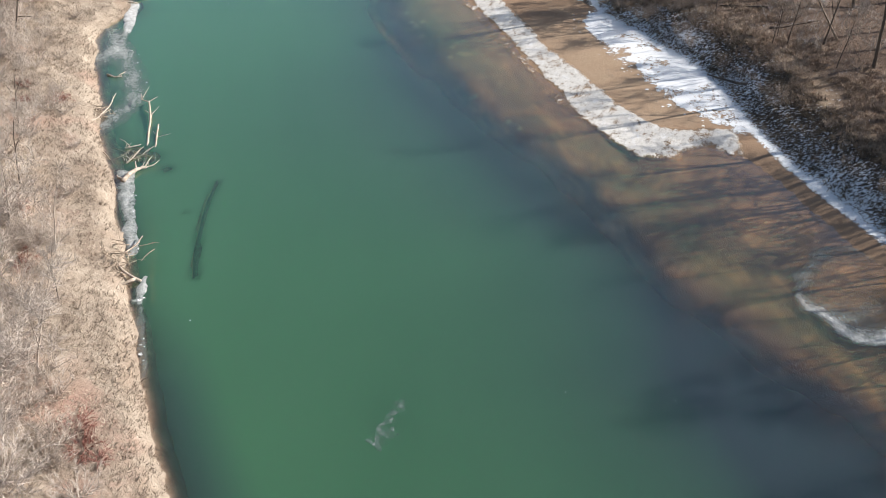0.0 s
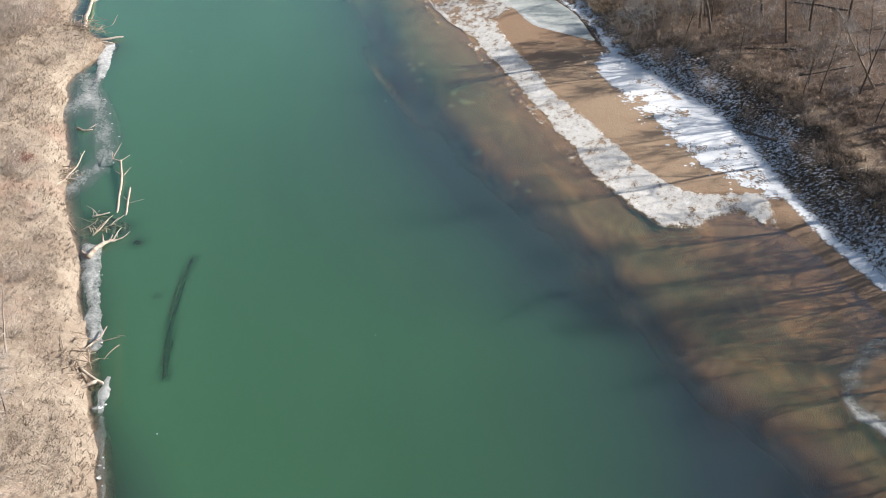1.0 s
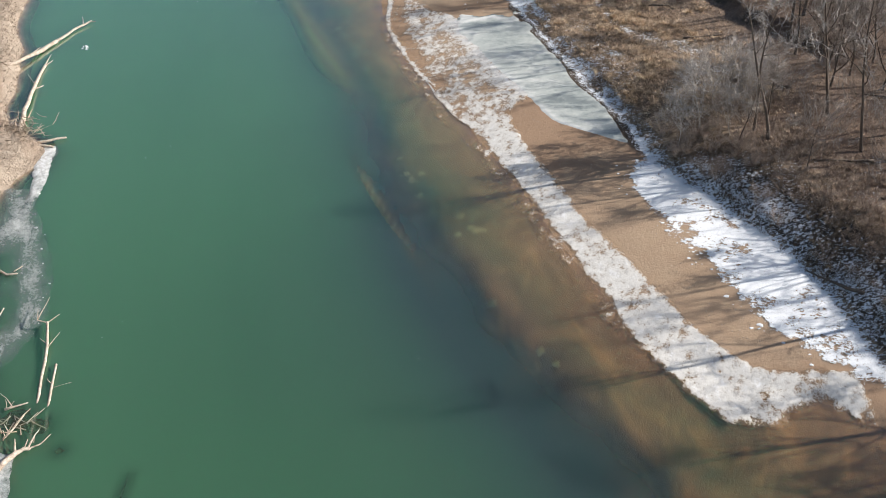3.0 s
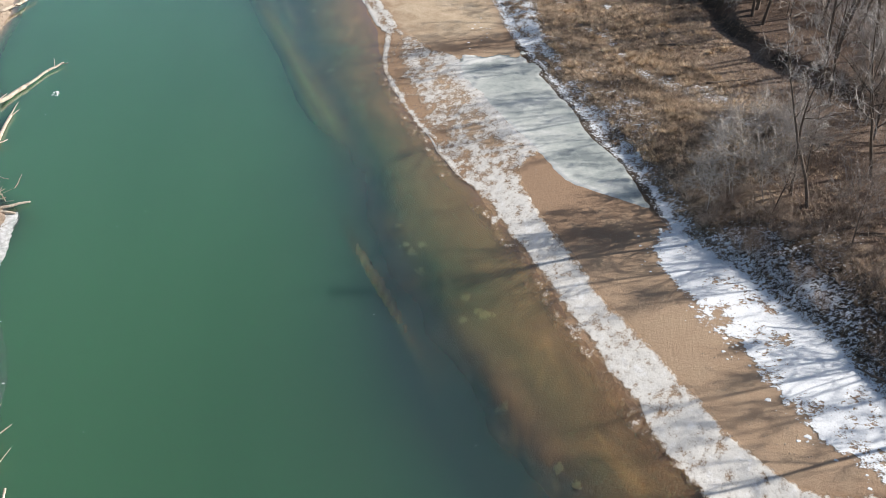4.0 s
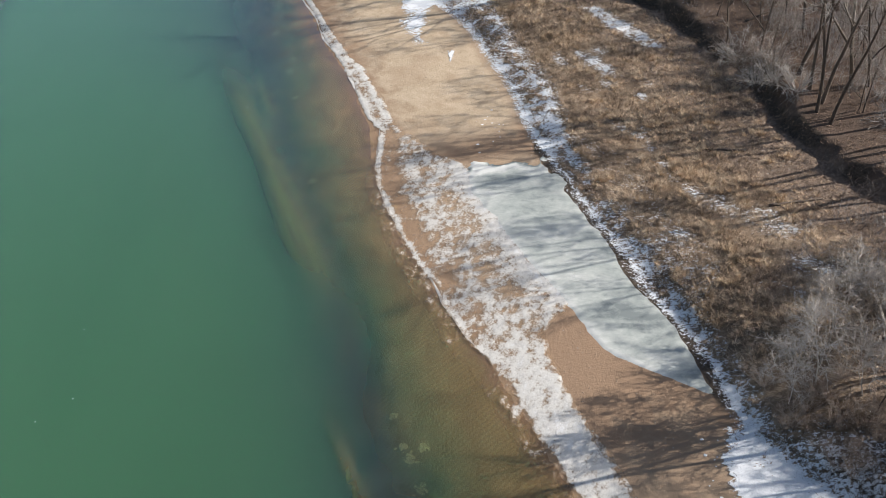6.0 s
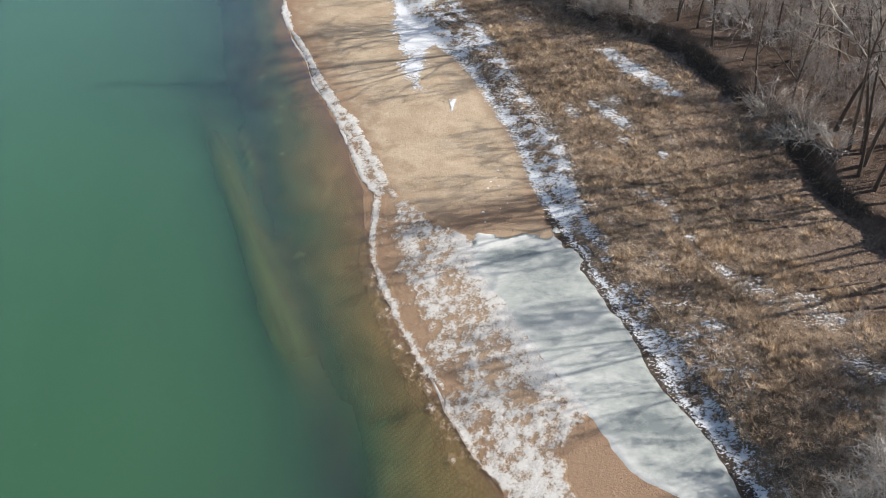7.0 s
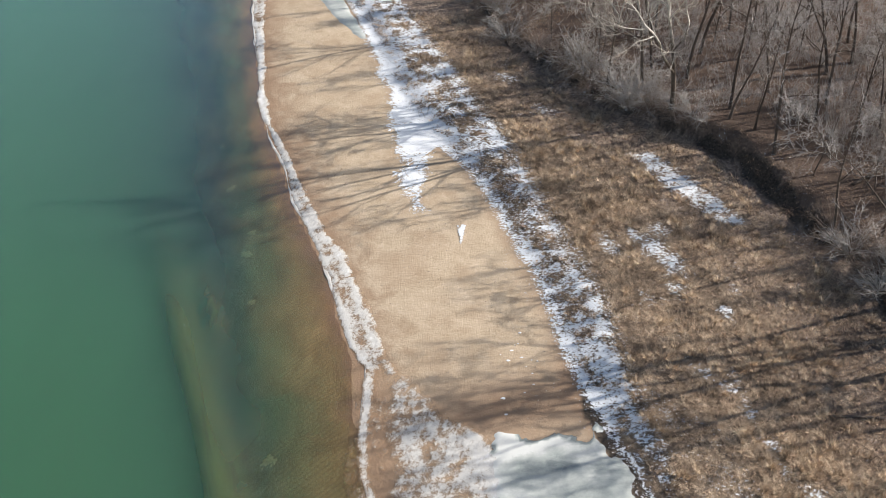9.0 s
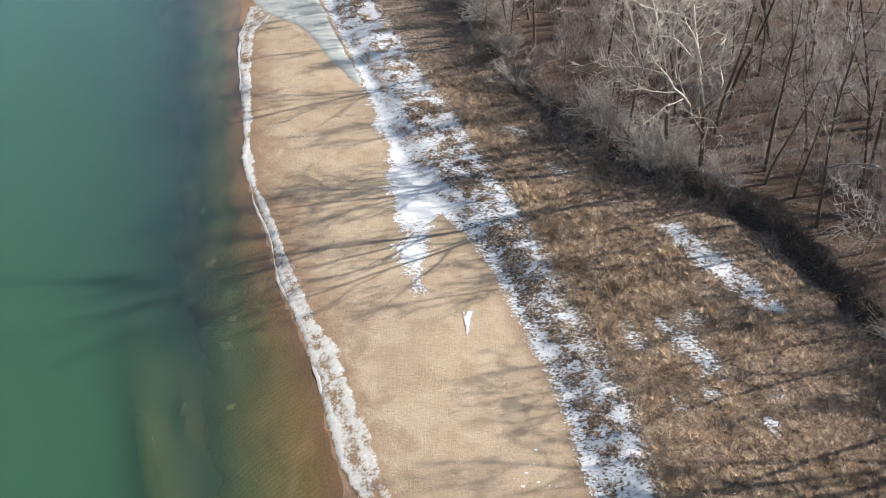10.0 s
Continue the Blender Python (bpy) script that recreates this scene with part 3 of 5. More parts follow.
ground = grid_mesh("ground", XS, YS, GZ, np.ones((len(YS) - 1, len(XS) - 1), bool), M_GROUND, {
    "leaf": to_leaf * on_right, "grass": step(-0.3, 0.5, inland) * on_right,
    # wet sand first; the last two terms paint tree shade on the leaf floor
    "bank": step(-1.4, -0.6, left_bank(GY) - GX), "damp_and_shade": 0.85 * np.exp(-((GX - 10.2) / 5.0) ** 2 - ((GY - 76.5) / 6.5) ** 2) + 0.8 * np.exp(-((GY - 99.5 - 0.2 * (GX - 5)) / 2.2) ** 2) + 0.5 * step(1.6, 0.2, bank_toe(GY) - GX) + 0.9 * step(1.3, 0.2, GX - ice_outer(GY)) * step(46, 50, GY) + 0.42 * step(108, 92, GY) + 0.32 * step(84, 72, GY) + 0.7 * step(49, 45, GY) + 0.2 * step(94, 84, GY) * step(7.5, 11, inland) * step(22, 27, GX) + 1.0 * up * step(-1.0, 2.0, GX - scarp(GY)),
    "rust": step(68, 50, GY) * 0.85 * step(-2, 4, GX) + 0.6 * step(1.8, 0.2, waterline(GY) - GX) * step(100, 108, GY), "soil_and_shade": (np.maximum(np.maximum(step(0.6, 1.6, inland) * (1 - step(4.0, 7.5, inland)) * (1 - up) * (1 - 0.8 * step(64, 70, GY)), 0.15 * step(0.0, 0.6, inland) * (1 - step(-0.4, 0.8, GX - mixed_right(GY))) * up),
                       # shadow line under the bank's edge beside the pool, painted dark
                       1.3 * np.exp(-((inland + 0.25) / 0.5) ** 2) * step(70, 73, GY) * (1 - step(98, 102, GY)))
            # dark earth of the scarp, with its own shadow painted in
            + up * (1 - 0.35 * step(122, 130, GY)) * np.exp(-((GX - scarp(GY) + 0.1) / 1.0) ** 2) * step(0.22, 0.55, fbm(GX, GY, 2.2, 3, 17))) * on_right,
    "algae": np.clip(bar_rise(GX, GY) * 1.2, 0, 1)})
tagged(ground, "brown sand bar, silty river bed and leaf-strewn banks", "ground", kind="structure")

SUNK_LOG = line((29.3, -16.03), (32, -16.43), (36, -16.74), (39, -16.66), (41.2, -16.43))
SUNK_SPOTS = [(-20.67, 42.6, 1.0), (-22.24, 44.4, 1.6), (-23.74, 45.2, 1.4), (-18.08, 36.9, 0.5)]
ALGAE_CLUMPS = [(-1.49, 69.5, 0.45), (-0.94, 67.6, 0.4), (-1.89, 70.3, 0.3), (-0.71, 70.2, 0.35), (2.04, 64.3, 0.4), (3.22, 62.4, 0.7), (1.81, 62.1, 0.35),
                (-2.44, 72.6, 0.25), (3.77, 54.7, 0.4), (2.75, 62.9, 0.3), (-12.73, 115.2, 0.3), (-9.04, 96.9, 0.45), (-14.62, 123.2, 0.25), (-16.35, 129.6, 0.25),
                (-14.78, 123.0, 0.3), (-12.42, 117.3, 0.25), (-12.42, 115.0, 0.3), (-11.48, 109.9, 0.25), (6.52, 50.2, 0.35), (7.39, 49.0, 0.3)]
WXS, WYS = spread(-51, 37, 0.42, 2500), spread(4, 172, 0.42, 2500)
WX, WY = np.meshgrid(WXS, WYS)
WZ = height(WX, WY)
optical = np.clip(-WZ, 0, 5)
near_log = np.exp(-((WX - SUNK_LOG(WY)) / 0.55) ** 4) * step(28.6, 29.4, WY) * (1 - step(40.8, 41.8, WY))
optical = optical * (1 - near_log) + np.minimum(optical, 0.36 + 0.035 * (WY - 29)) * near_log
for sx, sy, sr, clear_to in [(a, b, c, 0.55) for a, b, c in SUNK_SPOTS] + [(a, b, c * 1.6, 0.85) for a, b, c in ALGAE_CLUMPS]:
    w = np.exp(-(((WX - sx) ** 2 + (WY - sy) ** 2) / sr ** 2))
    optical = optical * (1 - w) + np.minimum(optical, clear_to) * w
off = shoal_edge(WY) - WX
# deep water off the shoal, widened southward to paint in the wood's shadow
channel_and_shade = step(-1.2 - 1.6 * step(66, 54, WY), 2.6 - 1.3 * step(66, 54, WY), off) * np.exp(-np.clip(off - 1.0 - 9.5 * step(34, 14, WY) - 5.0 * step(72, 56, WY) * step(30, 38, WY) - 1.5 * step(56, 72, WY) * (1 - step(105, 120, WY)), 0, 99) / (5.0 + 6.0 * step(104, 130, WY) + 5.5 * step(66, 46, WY)))
channel_and_shade = channel_and_shade * (0.86 + 0.14 * step(38, 24, WY)) * (1 - 0.28 * step(74, 84, WY) * (1 - step(108, 118, WY)))
channel_and_shade = np.maximum(channel_and_shade, 0.75 * (1 - step(1.0, 6.0, WX - left_bank(WY))) * (1 - step(16, 30, WY)))
low = np.minimum(np.minimum(WZ[:-1, :-1], WZ[1:, 1:]), np.minimum(WZ[:-1, 1:], WZ[1:, :-1]))
water = grid_mesh("water", WXS, WYS, np.zeros_like(WX), low < 0.02, M_WATER, {"depth": optical, "channel_and_shade": channel_and_shade})
tagged(water, "calm turbid green river water, clear brown over the shoal", "river water", kind="structure")


# ---- snow and ice ----
def sheet(name, box, cell, field, thick, mat, label, category, frost=None, base=None, reach=-0.05, kind=""):
    """A thin sheet lying on the ground or the water wherever field is above 0, its rim sinking away."""
    x0, x1, y0, y1 = box
    xs, ys = np.arange(x0, x1, cell), np.arange(y0, y1, cell)
    X, Y = np.meshgrid(xs, ys)
    F = field(X, Y)
    Z = np.maximum(lie(X, Y), 0.0) if base is None else base(X, Y)
    z = Z + (np.clip(F * thick * 4, -0.07, thick) if reach > -0.1 else thick * 0.6) + (fbm(X, Y, 0.6, 3, 8) - 0.5) * thick * 0.6
    top = np.maximum(np.maximum(F[:-1, :-1], F[1:, 1:]), np.maximum(F[:-1, 1:], F[1:, :-1]))
    ob = grid_mesh(name, xs, ys, z, top > reach, mat, {"frost": frost(X, Y, F) if frost is not None else F})
    return tagged(ob, label, category, kind=kind)


def speckle(X, Y, seed, size=0.9):
    return fbm(0.8 * X + 0.6 * Y, 0.8 * Y - 0.6 * X, size, 4, seed) - 0.5


def main_snow(X, Y):
    inside = np.minimum(np.minimum(X - snow_left(Y), bank_toe(Y) + 0.4 - X), np.minimum(Y - 46.2, 70 - Y))
    hole = np.exp(-(((X - 18.1) / 0.8) ** 2 + ((Y - 60.9) / 1.1) ** 2) * 1.2) + np.exp(-(((X - 21.4) / 0.45) ** 2 + ((Y - 63.2) / 1.6) ** 2))
    return np.clip(inside * 0.7, -1, 0.44) + speckle(X, Y, 11) * 1.1 + speckle(X, Y, 12, 3.5) * 1.4 - hole * 0.9


def brush_snow(X, Y):
    d = X - bank_toe(Y)
    rail = np.exp(-((d + 0.05) / 0.45) ** 2) * step(27, 31, Y) * 0.62
    field = rail + 0.46 * step(-0.3, 0.2, d) * (1 - step(2.5, 7.0, d)) - 0.46
    return field + (fbm(X, Y, 3, 2, 21) - 0.5) * 0.5 - step(68, 71, Y) * 0.5 - 2 * step(-0.5, -1.0, d)


def tuft_field(x, y):
    """Where dead grass stands in clumps along the bank: 0 in the gaps, 1 in the clumps."""
    return step(0.40, 0.58, 0.75 * fbm(x + 0.3 * y, y * 0.9, 0.62, 3, 333) + 0.25 * fbm(x, y, 2.4, 2, 334))


def bank_snow(X, Y):
    d, m = X - bank_toe(Y), X - mixed_right(Y)
    north = step(121, 129, Y)
    low = 1 - step(96, 102, Y)
    rails = (0.36 + 0.20 * north + 0.16 * low) * np.exp(-((d - 0.3 - 0.3 * north + 0.05 * low) / (0.5 + 0.9 * north - 0.24 * low)) ** 2) + 0.34 * np.exp(-((m + 0.4) / 0.55) ** 2)
    beyond = step(78, 84, Y) * (1 - step(96, 101, Y))
    within = step(-0.4, 0.1, d) * (1 - step(-0.2 + 2.6 * beyond, 0.6 + 3.6 * beyond, m))
    clumps = (fbm(X, Y, 4, 2, 30) - 0.5) * 0.7 + 0.50 * (0.42 - tuft_field(X, Y))
    return rails + (0.32 - 0.10 * beyond - 0.20 * low) * within - 0.40 + 0.07 * north * within + clumps * within - 1.6 * step(-0.3, -0.9, d) - 1.6 * step(0.6 + 3.0 * beyond, 1.6 + 3.4 * beyond, m)


def wedge_snow(X, Y):
    left = line((118.4, -0.5), (119.5, -1.3), (121.8, -1.9), (126.8, -1.9), (130.4, -2.8), (134, -2.4), (138, -3.5), (145.8, -5.0), (150, -6.0))(Y)
    right = line((118.4, -0.3), (120.5, 0.1), (124.5, 0.0), (125.5, 0.3), (126.8, 1.7), (132, -0.6), (138, -2.4), (145.5, -3.9), (150, -5.5))(Y)
    inside = np.minimum(np.minimum(X - left, right - X), Y - 118.3)
    return np.clip(inside * 0.6, -1, 0.42) + speckle(X, Y, 41, 1.2) * 1.0 - 0.08 - 0.3 * step(126, 121, Y) * np.abs(speckle(X, Y, 43, 2.0))


def strip_snow(X, Y):
    along = (Y - 123.9) / -9.6
    d = np.abs(X - (16.2 + along * 4.8)) * 0.88
    return np.clip(0.9 - d, -1, 0.4) * 0.8 - step(0.94, 1.06, along) - step(-0.06, 0.06, -along) + speckle(X, Y, 51) * 0.9 + speckle(X, Y, 52, 3) * 0.5 - 0.14


def meadow_snow(X, Y):
    f = -0.78 + 0.30 * fbm(X, Y, 7, 3, 61) + 0.9 * speckle(X, Y, 62, 1.6)
    for sx, sy, r in ((24.3, 82.0, 2.4), (24.0, 88.6, 1.3), (20.3, 90.2, 1.4), (17.1, 97.6, 0.8), (16.7, 99.4, 0.8), (17.0, 100.6, 0.6), (17.9, 93.6, 0.8), (19.0, 92.0, 0.8), (11.9, 113.8, 1.1), (12.1, 112.2, 0.9),
                      (15.7, 110.6, 1.3), (13.4, 107.6, 1.1), (15.9, 114.2, 0.8), (18.1, 105.0, 0.7), (17.9, 106.2, 0.6), (18.9, 108.0, 0.7), (15.2, 112.0, 1.2), (13.8, 114.1, 0.8), (15.5, 108.1, 0.9), (3.3, 141.6, 0.9), (5.0, 144.0, 1.0), (23.6, 86.2, 1.6), (17.4, 95.5, 0.8), (22, 79.1, 1.3), (15.3, 101.1, 1.2), (17.1, 86.6, 1.3), (9.9, 130.6, 1.1), (7, 136.6, 1.1)):
        f = f + 0.56 * np.exp(-((0.8 * (X - sx) + 0.6 * (Y - sy)) ** 2 * 1.6 + (0.8 * (Y - sy) - 0.6 * (X - sx)) ** 2 * 0.6) / r ** 2)
    return f


def small_snow(X, Y):
    f = np.clip((116.3 - Y) / 2.1, 0, 1)
    body = 0.36 * (1 - f) ** 0.8 - np.abs(X - (2.44 - 0.16 * f))
    notch = 0.5 * np.exp(-((X - 2.30) / 0.09) ** 2) * step(0.28, 0.0, f)
    return body * 1.1 - notch - 0.8 * step(116.2, 116.5, Y) - 0.02 + speckle(X, Y, 71, 0.45) * 0.35


broad_snow = sheet("snow_patch", (13, 27, 45.5, 70.5), 0.16, main_snow, 0.06, M_SNOW, "broad patch of crusted white snow on the sand bar", "snow", reach=-0.45)
sheet("snow_patch", (15, 37, 24, 72), 0.25, brush_snow, 0.05, M_THINSNOW, "broken snow among dark weeds on the bank", "snow", reach=-0.7, kind="stuff")
sheet("snow_patch", (-11, 20, 68, 170), 0.14, bank_snow, 0.05, M_BROKEN, "mottled snow among dead grass along the bank", "snow", reach=-0.7, kind="stuff")
tongue_snow = sheet("snow_patch", (-8, 3, 117.5, 150), 0.16, wedge_snow, 0.05, M_SNOW, "white tongue of snow reaching onto bare sand", "snow", reach=-0.4)
sheet("snow_patch", (14, 24, 112, 126), 0.16, strip_snow, 0.05, M_THINSNOW, "long thin snow drift in the dead meadow", "snow", reach=-0.6)
sheet("snow_patch", (5, 28, 76, 140), 0.2, meadow_snow, 0.045, M_REMNANT, "thin scattered snow remnants in dead grass", "snow", reach=-0.7, kind="stuff")
sheet("snow_patch", (0.8, 3.4, 113.5, 117.8), 0.07, small_snow, 0.05, M_SMOOTHSNOW, "small wedge of snow on bare sand", "snow", reach=-0.3)


def shore_ice(X, Y):
    edge = (fbm(X, Y, 3.0, 4, 81) - 0.5) * 1.6
    inner = ice_inner(Y) + np.clip(pond_left(Y) + 0.5 - ice_inner(Y), 0, 9) * step(78, 82, Y) * (1 - step(96, 99, Y))
    main = np.minimum(np.minimum(X - ice_outer(Y) + 1.3 * step(47, 55, Y) * (1 - step(84, 112, Y)), inner - X), np.minimum(Y - 43.4, 163 - Y))
    lo = line((15.72, 43.7), (18.86, 44.0), (22.01, 45.0), (23.27, 45.0), (23.74, 42.6), (24.52, 42.4), (25.15, 45))(X)
    hi = line((15.72, 51.0), (16.51, 50.8), (18.86, 47.6), (22.01, 47.4), (24.37, 47.1))(X)
    tail = np.minimum(np.minimum(Y - lo, hi - Y), np.minimum(24.7 - X, X - 15.7))
    return np.maximum(main, tail) + edge * 0.55


def shore_frost(X, Y, F):
    out = X - ice_outer(Y) + (fbm(X, Y, 2.6, 2, 82) - 0.5) * 0.7
    north, south = step(100, 106, Y), 1 - step(74, 80, Y)
    middle = (1 - north) * (1 - south)
    rim = np.exp(-((out - 0.15) / (0.22 + 0.12 * north)) ** 2)
    # beside the pool: a lip, a bare brown strip, then blotches that close up along the pool
    crust = np.exp(-(np.clip(pond_left(Y) - X, 0, 9) / 0.7) ** 2) * (1 - step(97, 100, Y))
    bare = step(0.35, 0.7, out) * (1 - step(1.0, 2.2, out)) * (0.25 + 0.65 * step(84, 90, Y)) * (1 - step(100.5, 103, Y))
    field = 0.52 * step(-0.2, 0.4, out) + 0.28 * rim + 0.36 * crust - 0.62 * bare
    band = 0.76 * step(-0.1, 0.5, out) + 0.16 * rim
    strip = 0.50 * step(-0.15, 0.15, out) + 0.45 * rim + 0.30 * np.exp(-((ice_inner(Y) - X - 0.35) / 0.25) ** 2)
    sheer = 0.17 * step(-1.5, -1.0, out) + 0.30 * np.exp(-((out + 0.95 + 0.5 * np.sin(Y * 0.5)) / 0.22) ** 2) * step(0.42, 0.6, fbm(X, Y, 5.0, 2, 83))
    fade = step(-0.15, 0.7 - 0.35 * north, F)
    return np.maximum(field * middle + band * south + strip * north, sheer * (1 - 0.5 * north)) * (0.25 + 0.75 * fade)


def pond_ice(X, Y):
    head = step(92, 96, Y)
    e = (fbm(X, Y, 2.0, 4, 91) - 0.5) * (0.9 + 1.8 * head) + (fbm(X, Y, 0.8, 3, 98) - 0.5) * 1.3 * head - 0.7 * np.exp(-((X - 2.6) / 1.1) ** 2) * step(95, 97, Y)
    return np.minimum(np.minimum(X - pond_left(Y), bank_toe(Y) - 0.55 - X), np.minimum(Y - 72.7, 97.7 - Y)) + e


def pond_frost(X, Y, F):
    drift = fbm(X + 0.25 * Y, Y, 7, 3, 92)
    head = 97.6 - Y + (fbm(X, Y, 1.3, 4, 99) - 0.5) * 3.4
    return 0.50 + 0.9 * (drift - 0.5) + 0.30 * np.exp(-((Y - 75.0 - 0.2 * (X - 12)) / 1.8) ** 2) + 0.42 * np.exp(-(np.clip(X - pond_left(Y), 0, 9) / 0.5) ** 2) - 0.38 * np.exp(-((Y - 94.6 - 0.1 * X) / 0.9) ** 2) * step(3.5, 5.0, X) + 0.5 * np.exp(-((head - 1.4) / 0.8) ** 2) - 3.0 * step(0.8, 0.0, head)


def inlet_ice(X, Y):
    left = line((145.5, -5.19), (147.3, -6.37), (150.5, -8.02), (156.4, -10.38), (159, -12.58), (161.5, -15.72), (172, -18.86))(Y)
    right = line((145.5, -4.87), (147, -5.5), (152.7, -7), (156.3, -8.17), (164, -10.22), (172, -12.58))(Y)
    return np.minimum(np.minimum(X - left, right - X), Y - 145.8) + (fbm(X, Y, 2, 4, 95) - 0.5) * 0.8


def bay_ice(X, Y):
    r = np.hypot((X - 28.5) / 4.7, (Y - 26.6) / 4.9)
    return (1 - r) * 4.0 + (fbm(X, Y, 2.4, 4, 97) - 0.5) * 1.6


def bay_frost(X, Y, F):
    rim = np.exp(-((F - 0.3) / 0.6) ** 2) * step(31.5, 27.0, X)
    return 0.12 + 0.28 * rim + 0.24 * step(27.5, 24.0, Y) * step(-0.1, 0.4, F)


def level_low(X, Y):
    return np.full_like(X, 0.0)


def on_sand(X, Y):
    return np.maximum(lie(X, Y), 0.0)


def pond_level(X, Y):
    return np.maximum(lie(X, Y) + 0.01, 0.0)


bar_ice = sheet("shore_ice", (-19.4, 26.0, 42, 164), 0.15, shore_ice, 0.05, M_ICE, "frosted white shore ice over brown wet sand", "ice", shore_frost, on_sand)
pool = sheet("frozen_pool", (1.1, 17.8, 71.5, 98.5), 0.2, pond_ice, 0.05, M_POND, "smooth grey-white frozen pool on the sand bar", "ice", pond_frost, pond_level)
sheet("frozen_pool", (-20.2, -3.4, 145, 172), 0.2, inlet_ice, 0.05, M_POND, "grey frozen inlet at the head of the sand bar", "ice", lambda X, Y, F: 0.30 + 0.5 * fbm(X, Y, 3, 3, 96), pond_level)
sheet("ice_sheet", (22.3, 33.5, 20, 33), 0.15, bay_ice, 0.04, M_FILM, "thin ice sheet with a white rim in the shallows", "ice", bay_frost, level_low)



def ledge(name, parent, course, y0, y1, wide, thick, seed, label):
    """A narrow raised lip of ice that follows a shoreline, wider and thinner by turns."""
    ys = np.arange(y0, y1, 0.22)
    mid = course(ys) + (fbm(ys, ys * 0 + seed, 5.0, 4, seed) - 0.5) * 0.5 + (fbm(ys, ys * 0 + seed, 1.6, 2, seed + 3) - 0.5) * 0.25
    w = wide * np.clip(2.2 * fbm(ys, ys * 0 - seed, 3.0, 3, seed + 5) - 0.45, 0.12, 1.6)
    w = w * step(y0, y0 + 3, ys) * (1 - step(y1 - 3, y1, ys))
    V, F = [], []
    for i, y in enumerate(ys):
        for f, up_ in ((-0.5, -0.03), (-0.38, 0.6), (0.05, 1.0), (0.35, 0.7), (0.5, -0.03)):
            x = mid[i] + f * w[i]
            V.append((x, y, max(h1(x, y), 0.0) + up_ * thick))
    for i in range(len(ys) - 1):
        for k in range(4):
            a = i * 5 + k
            F.append((a, a + 1, a + 6, a + 5))
    return part(name, mesh_of(name, V, F, M_LEDGE), parent, label)


cove_out = line((47.6, -27.2), (49, -26.17), (50, -25.78), (53.5, -24.37), (56, -25.15), (58.6, -25.94), (61.6, -26.96), (66, -29.24), (69, -30.34))
cove_ice = sheet("shore_ice", (-34.3, -23.1, 47, 70), 0.18, lambda X, Y: np.minimum(np.minimum(cove_out(Y) - X, X - left_bank(Y) + 0.3), np.minimum(Y - 47.6, 68 - Y)) + (fbm(X, Y, 2, 4, 101) - 0.5) * 1.4,
      0.03, M_FILM, "thin milky ice in a cove under the bank", "ice",
      lambda X, Y, F: 0.10 + 0.36 * np.exp(-((cove_out(Y) - X - 1.3) / 1.3) ** 2) + 0.35 * np.exp(-((Y - 62) / 2.2) ** 2) * step(-28.3, -30.7, X), level_low)
wedge_out = line((64.5, -29.79), (66, -29.24), (69, -29.55), (73.4, -30.1), (74.4, -30.18))
snag_ice = sheet("shore_ice", (-32.7, -27.8, 64, 75), 0.12, lambda X, Y: np.minimum(np.minimum(wedge_out(Y) - X, X - wedge_out(Y) + 1.3 - 0.06 * (74 - Y)), np.minimum(Y - 65, 74.2 - Y)) + (fbm(X, Y, 1.2, 4, 103) - 0.5) * 0.9,
      0.06, M_FILM, "white wedge of ice under a root snag", "ice", lambda X, Y, F: 0.34 + 0.25 * step(66, 69, Y) + 0.3 * F, level_low)
strip_out = line((31.5, -20.51), (32.7, -20.44), (35, -21.14), (38, -22.01), (41.5, -22.72), (42.6, -23.27))
ridge_ice = sheet("shore_ice", (-26.4, -19.2, 31, 43.5), 0.13, lambda X, Y: np.minimum(np.minimum(strip_out(Y) - X, X - left_bank(Y) - 0.1), np.minimum(Y - 31.8, 42.6 - Y)) + (fbm(X, Y, 1.5, 4, 105) - 0.5) * 0.8,
      0.05, M_FILM, "pale ridge of ice along the near bank", "ice", lambda X, Y, F: 0.46 + 0.25 * F, level_low)
crust_ice = sheet("shore_ice", (-21.7, -17.2, 20, 29.6), 0.12, lambda X, Y: np.minimum(line((20, -16.98), (25, -18.39), (29, -19.18))(Y) - X, X - line((20, -17.61), (25.6, -19.02), (28.4, -19.89), (29, -19.57))(Y)) + (fbm(X, Y, 1.0, 4, 107) - 0.55) * 1.0,
      0.05, M_FILM, "broken crust of ice at the foot of the near bank", "ice", lambda X, Y, F: 0.34 + 0.22 * step(25.5, 27.5, Y), level_low)
slush_line = line((14.6, -3.35), (15.2, -3.25), (15.8, -3.08), (16.5, -3.02), (17.0, -2.75), (17.4, -2.1), (17.8, -1.9))
sheet("slush_patch", (-4.8, -0.3, 14, 18.6), 0.06, lambda X, Y: 0.16 + 0.30 * np.exp(-((Y - 15.4) / 0.55) ** 2) + 0.50 * np.exp(-(((X + 2.1) / 0.65) ** 2 + ((Y - 17.4) / 0.32) ** 2)) - 0.65 * np.hypot(X - slush_line(Y), 0) - 0.2 * step(17.9, 18.3, Y) - 0.2 * step(14.9, 14.5, Y) + (fbm(X, Y, 0.35, 3, 109) - 0.5) * 1.0,
      0.02, M_FILM, "drifting patch of pale slush on green water", "ice", lambda X, Y, F: 0.05 + 0.45 * fbm(X, Y, 0.25, 2, 110), level_low)


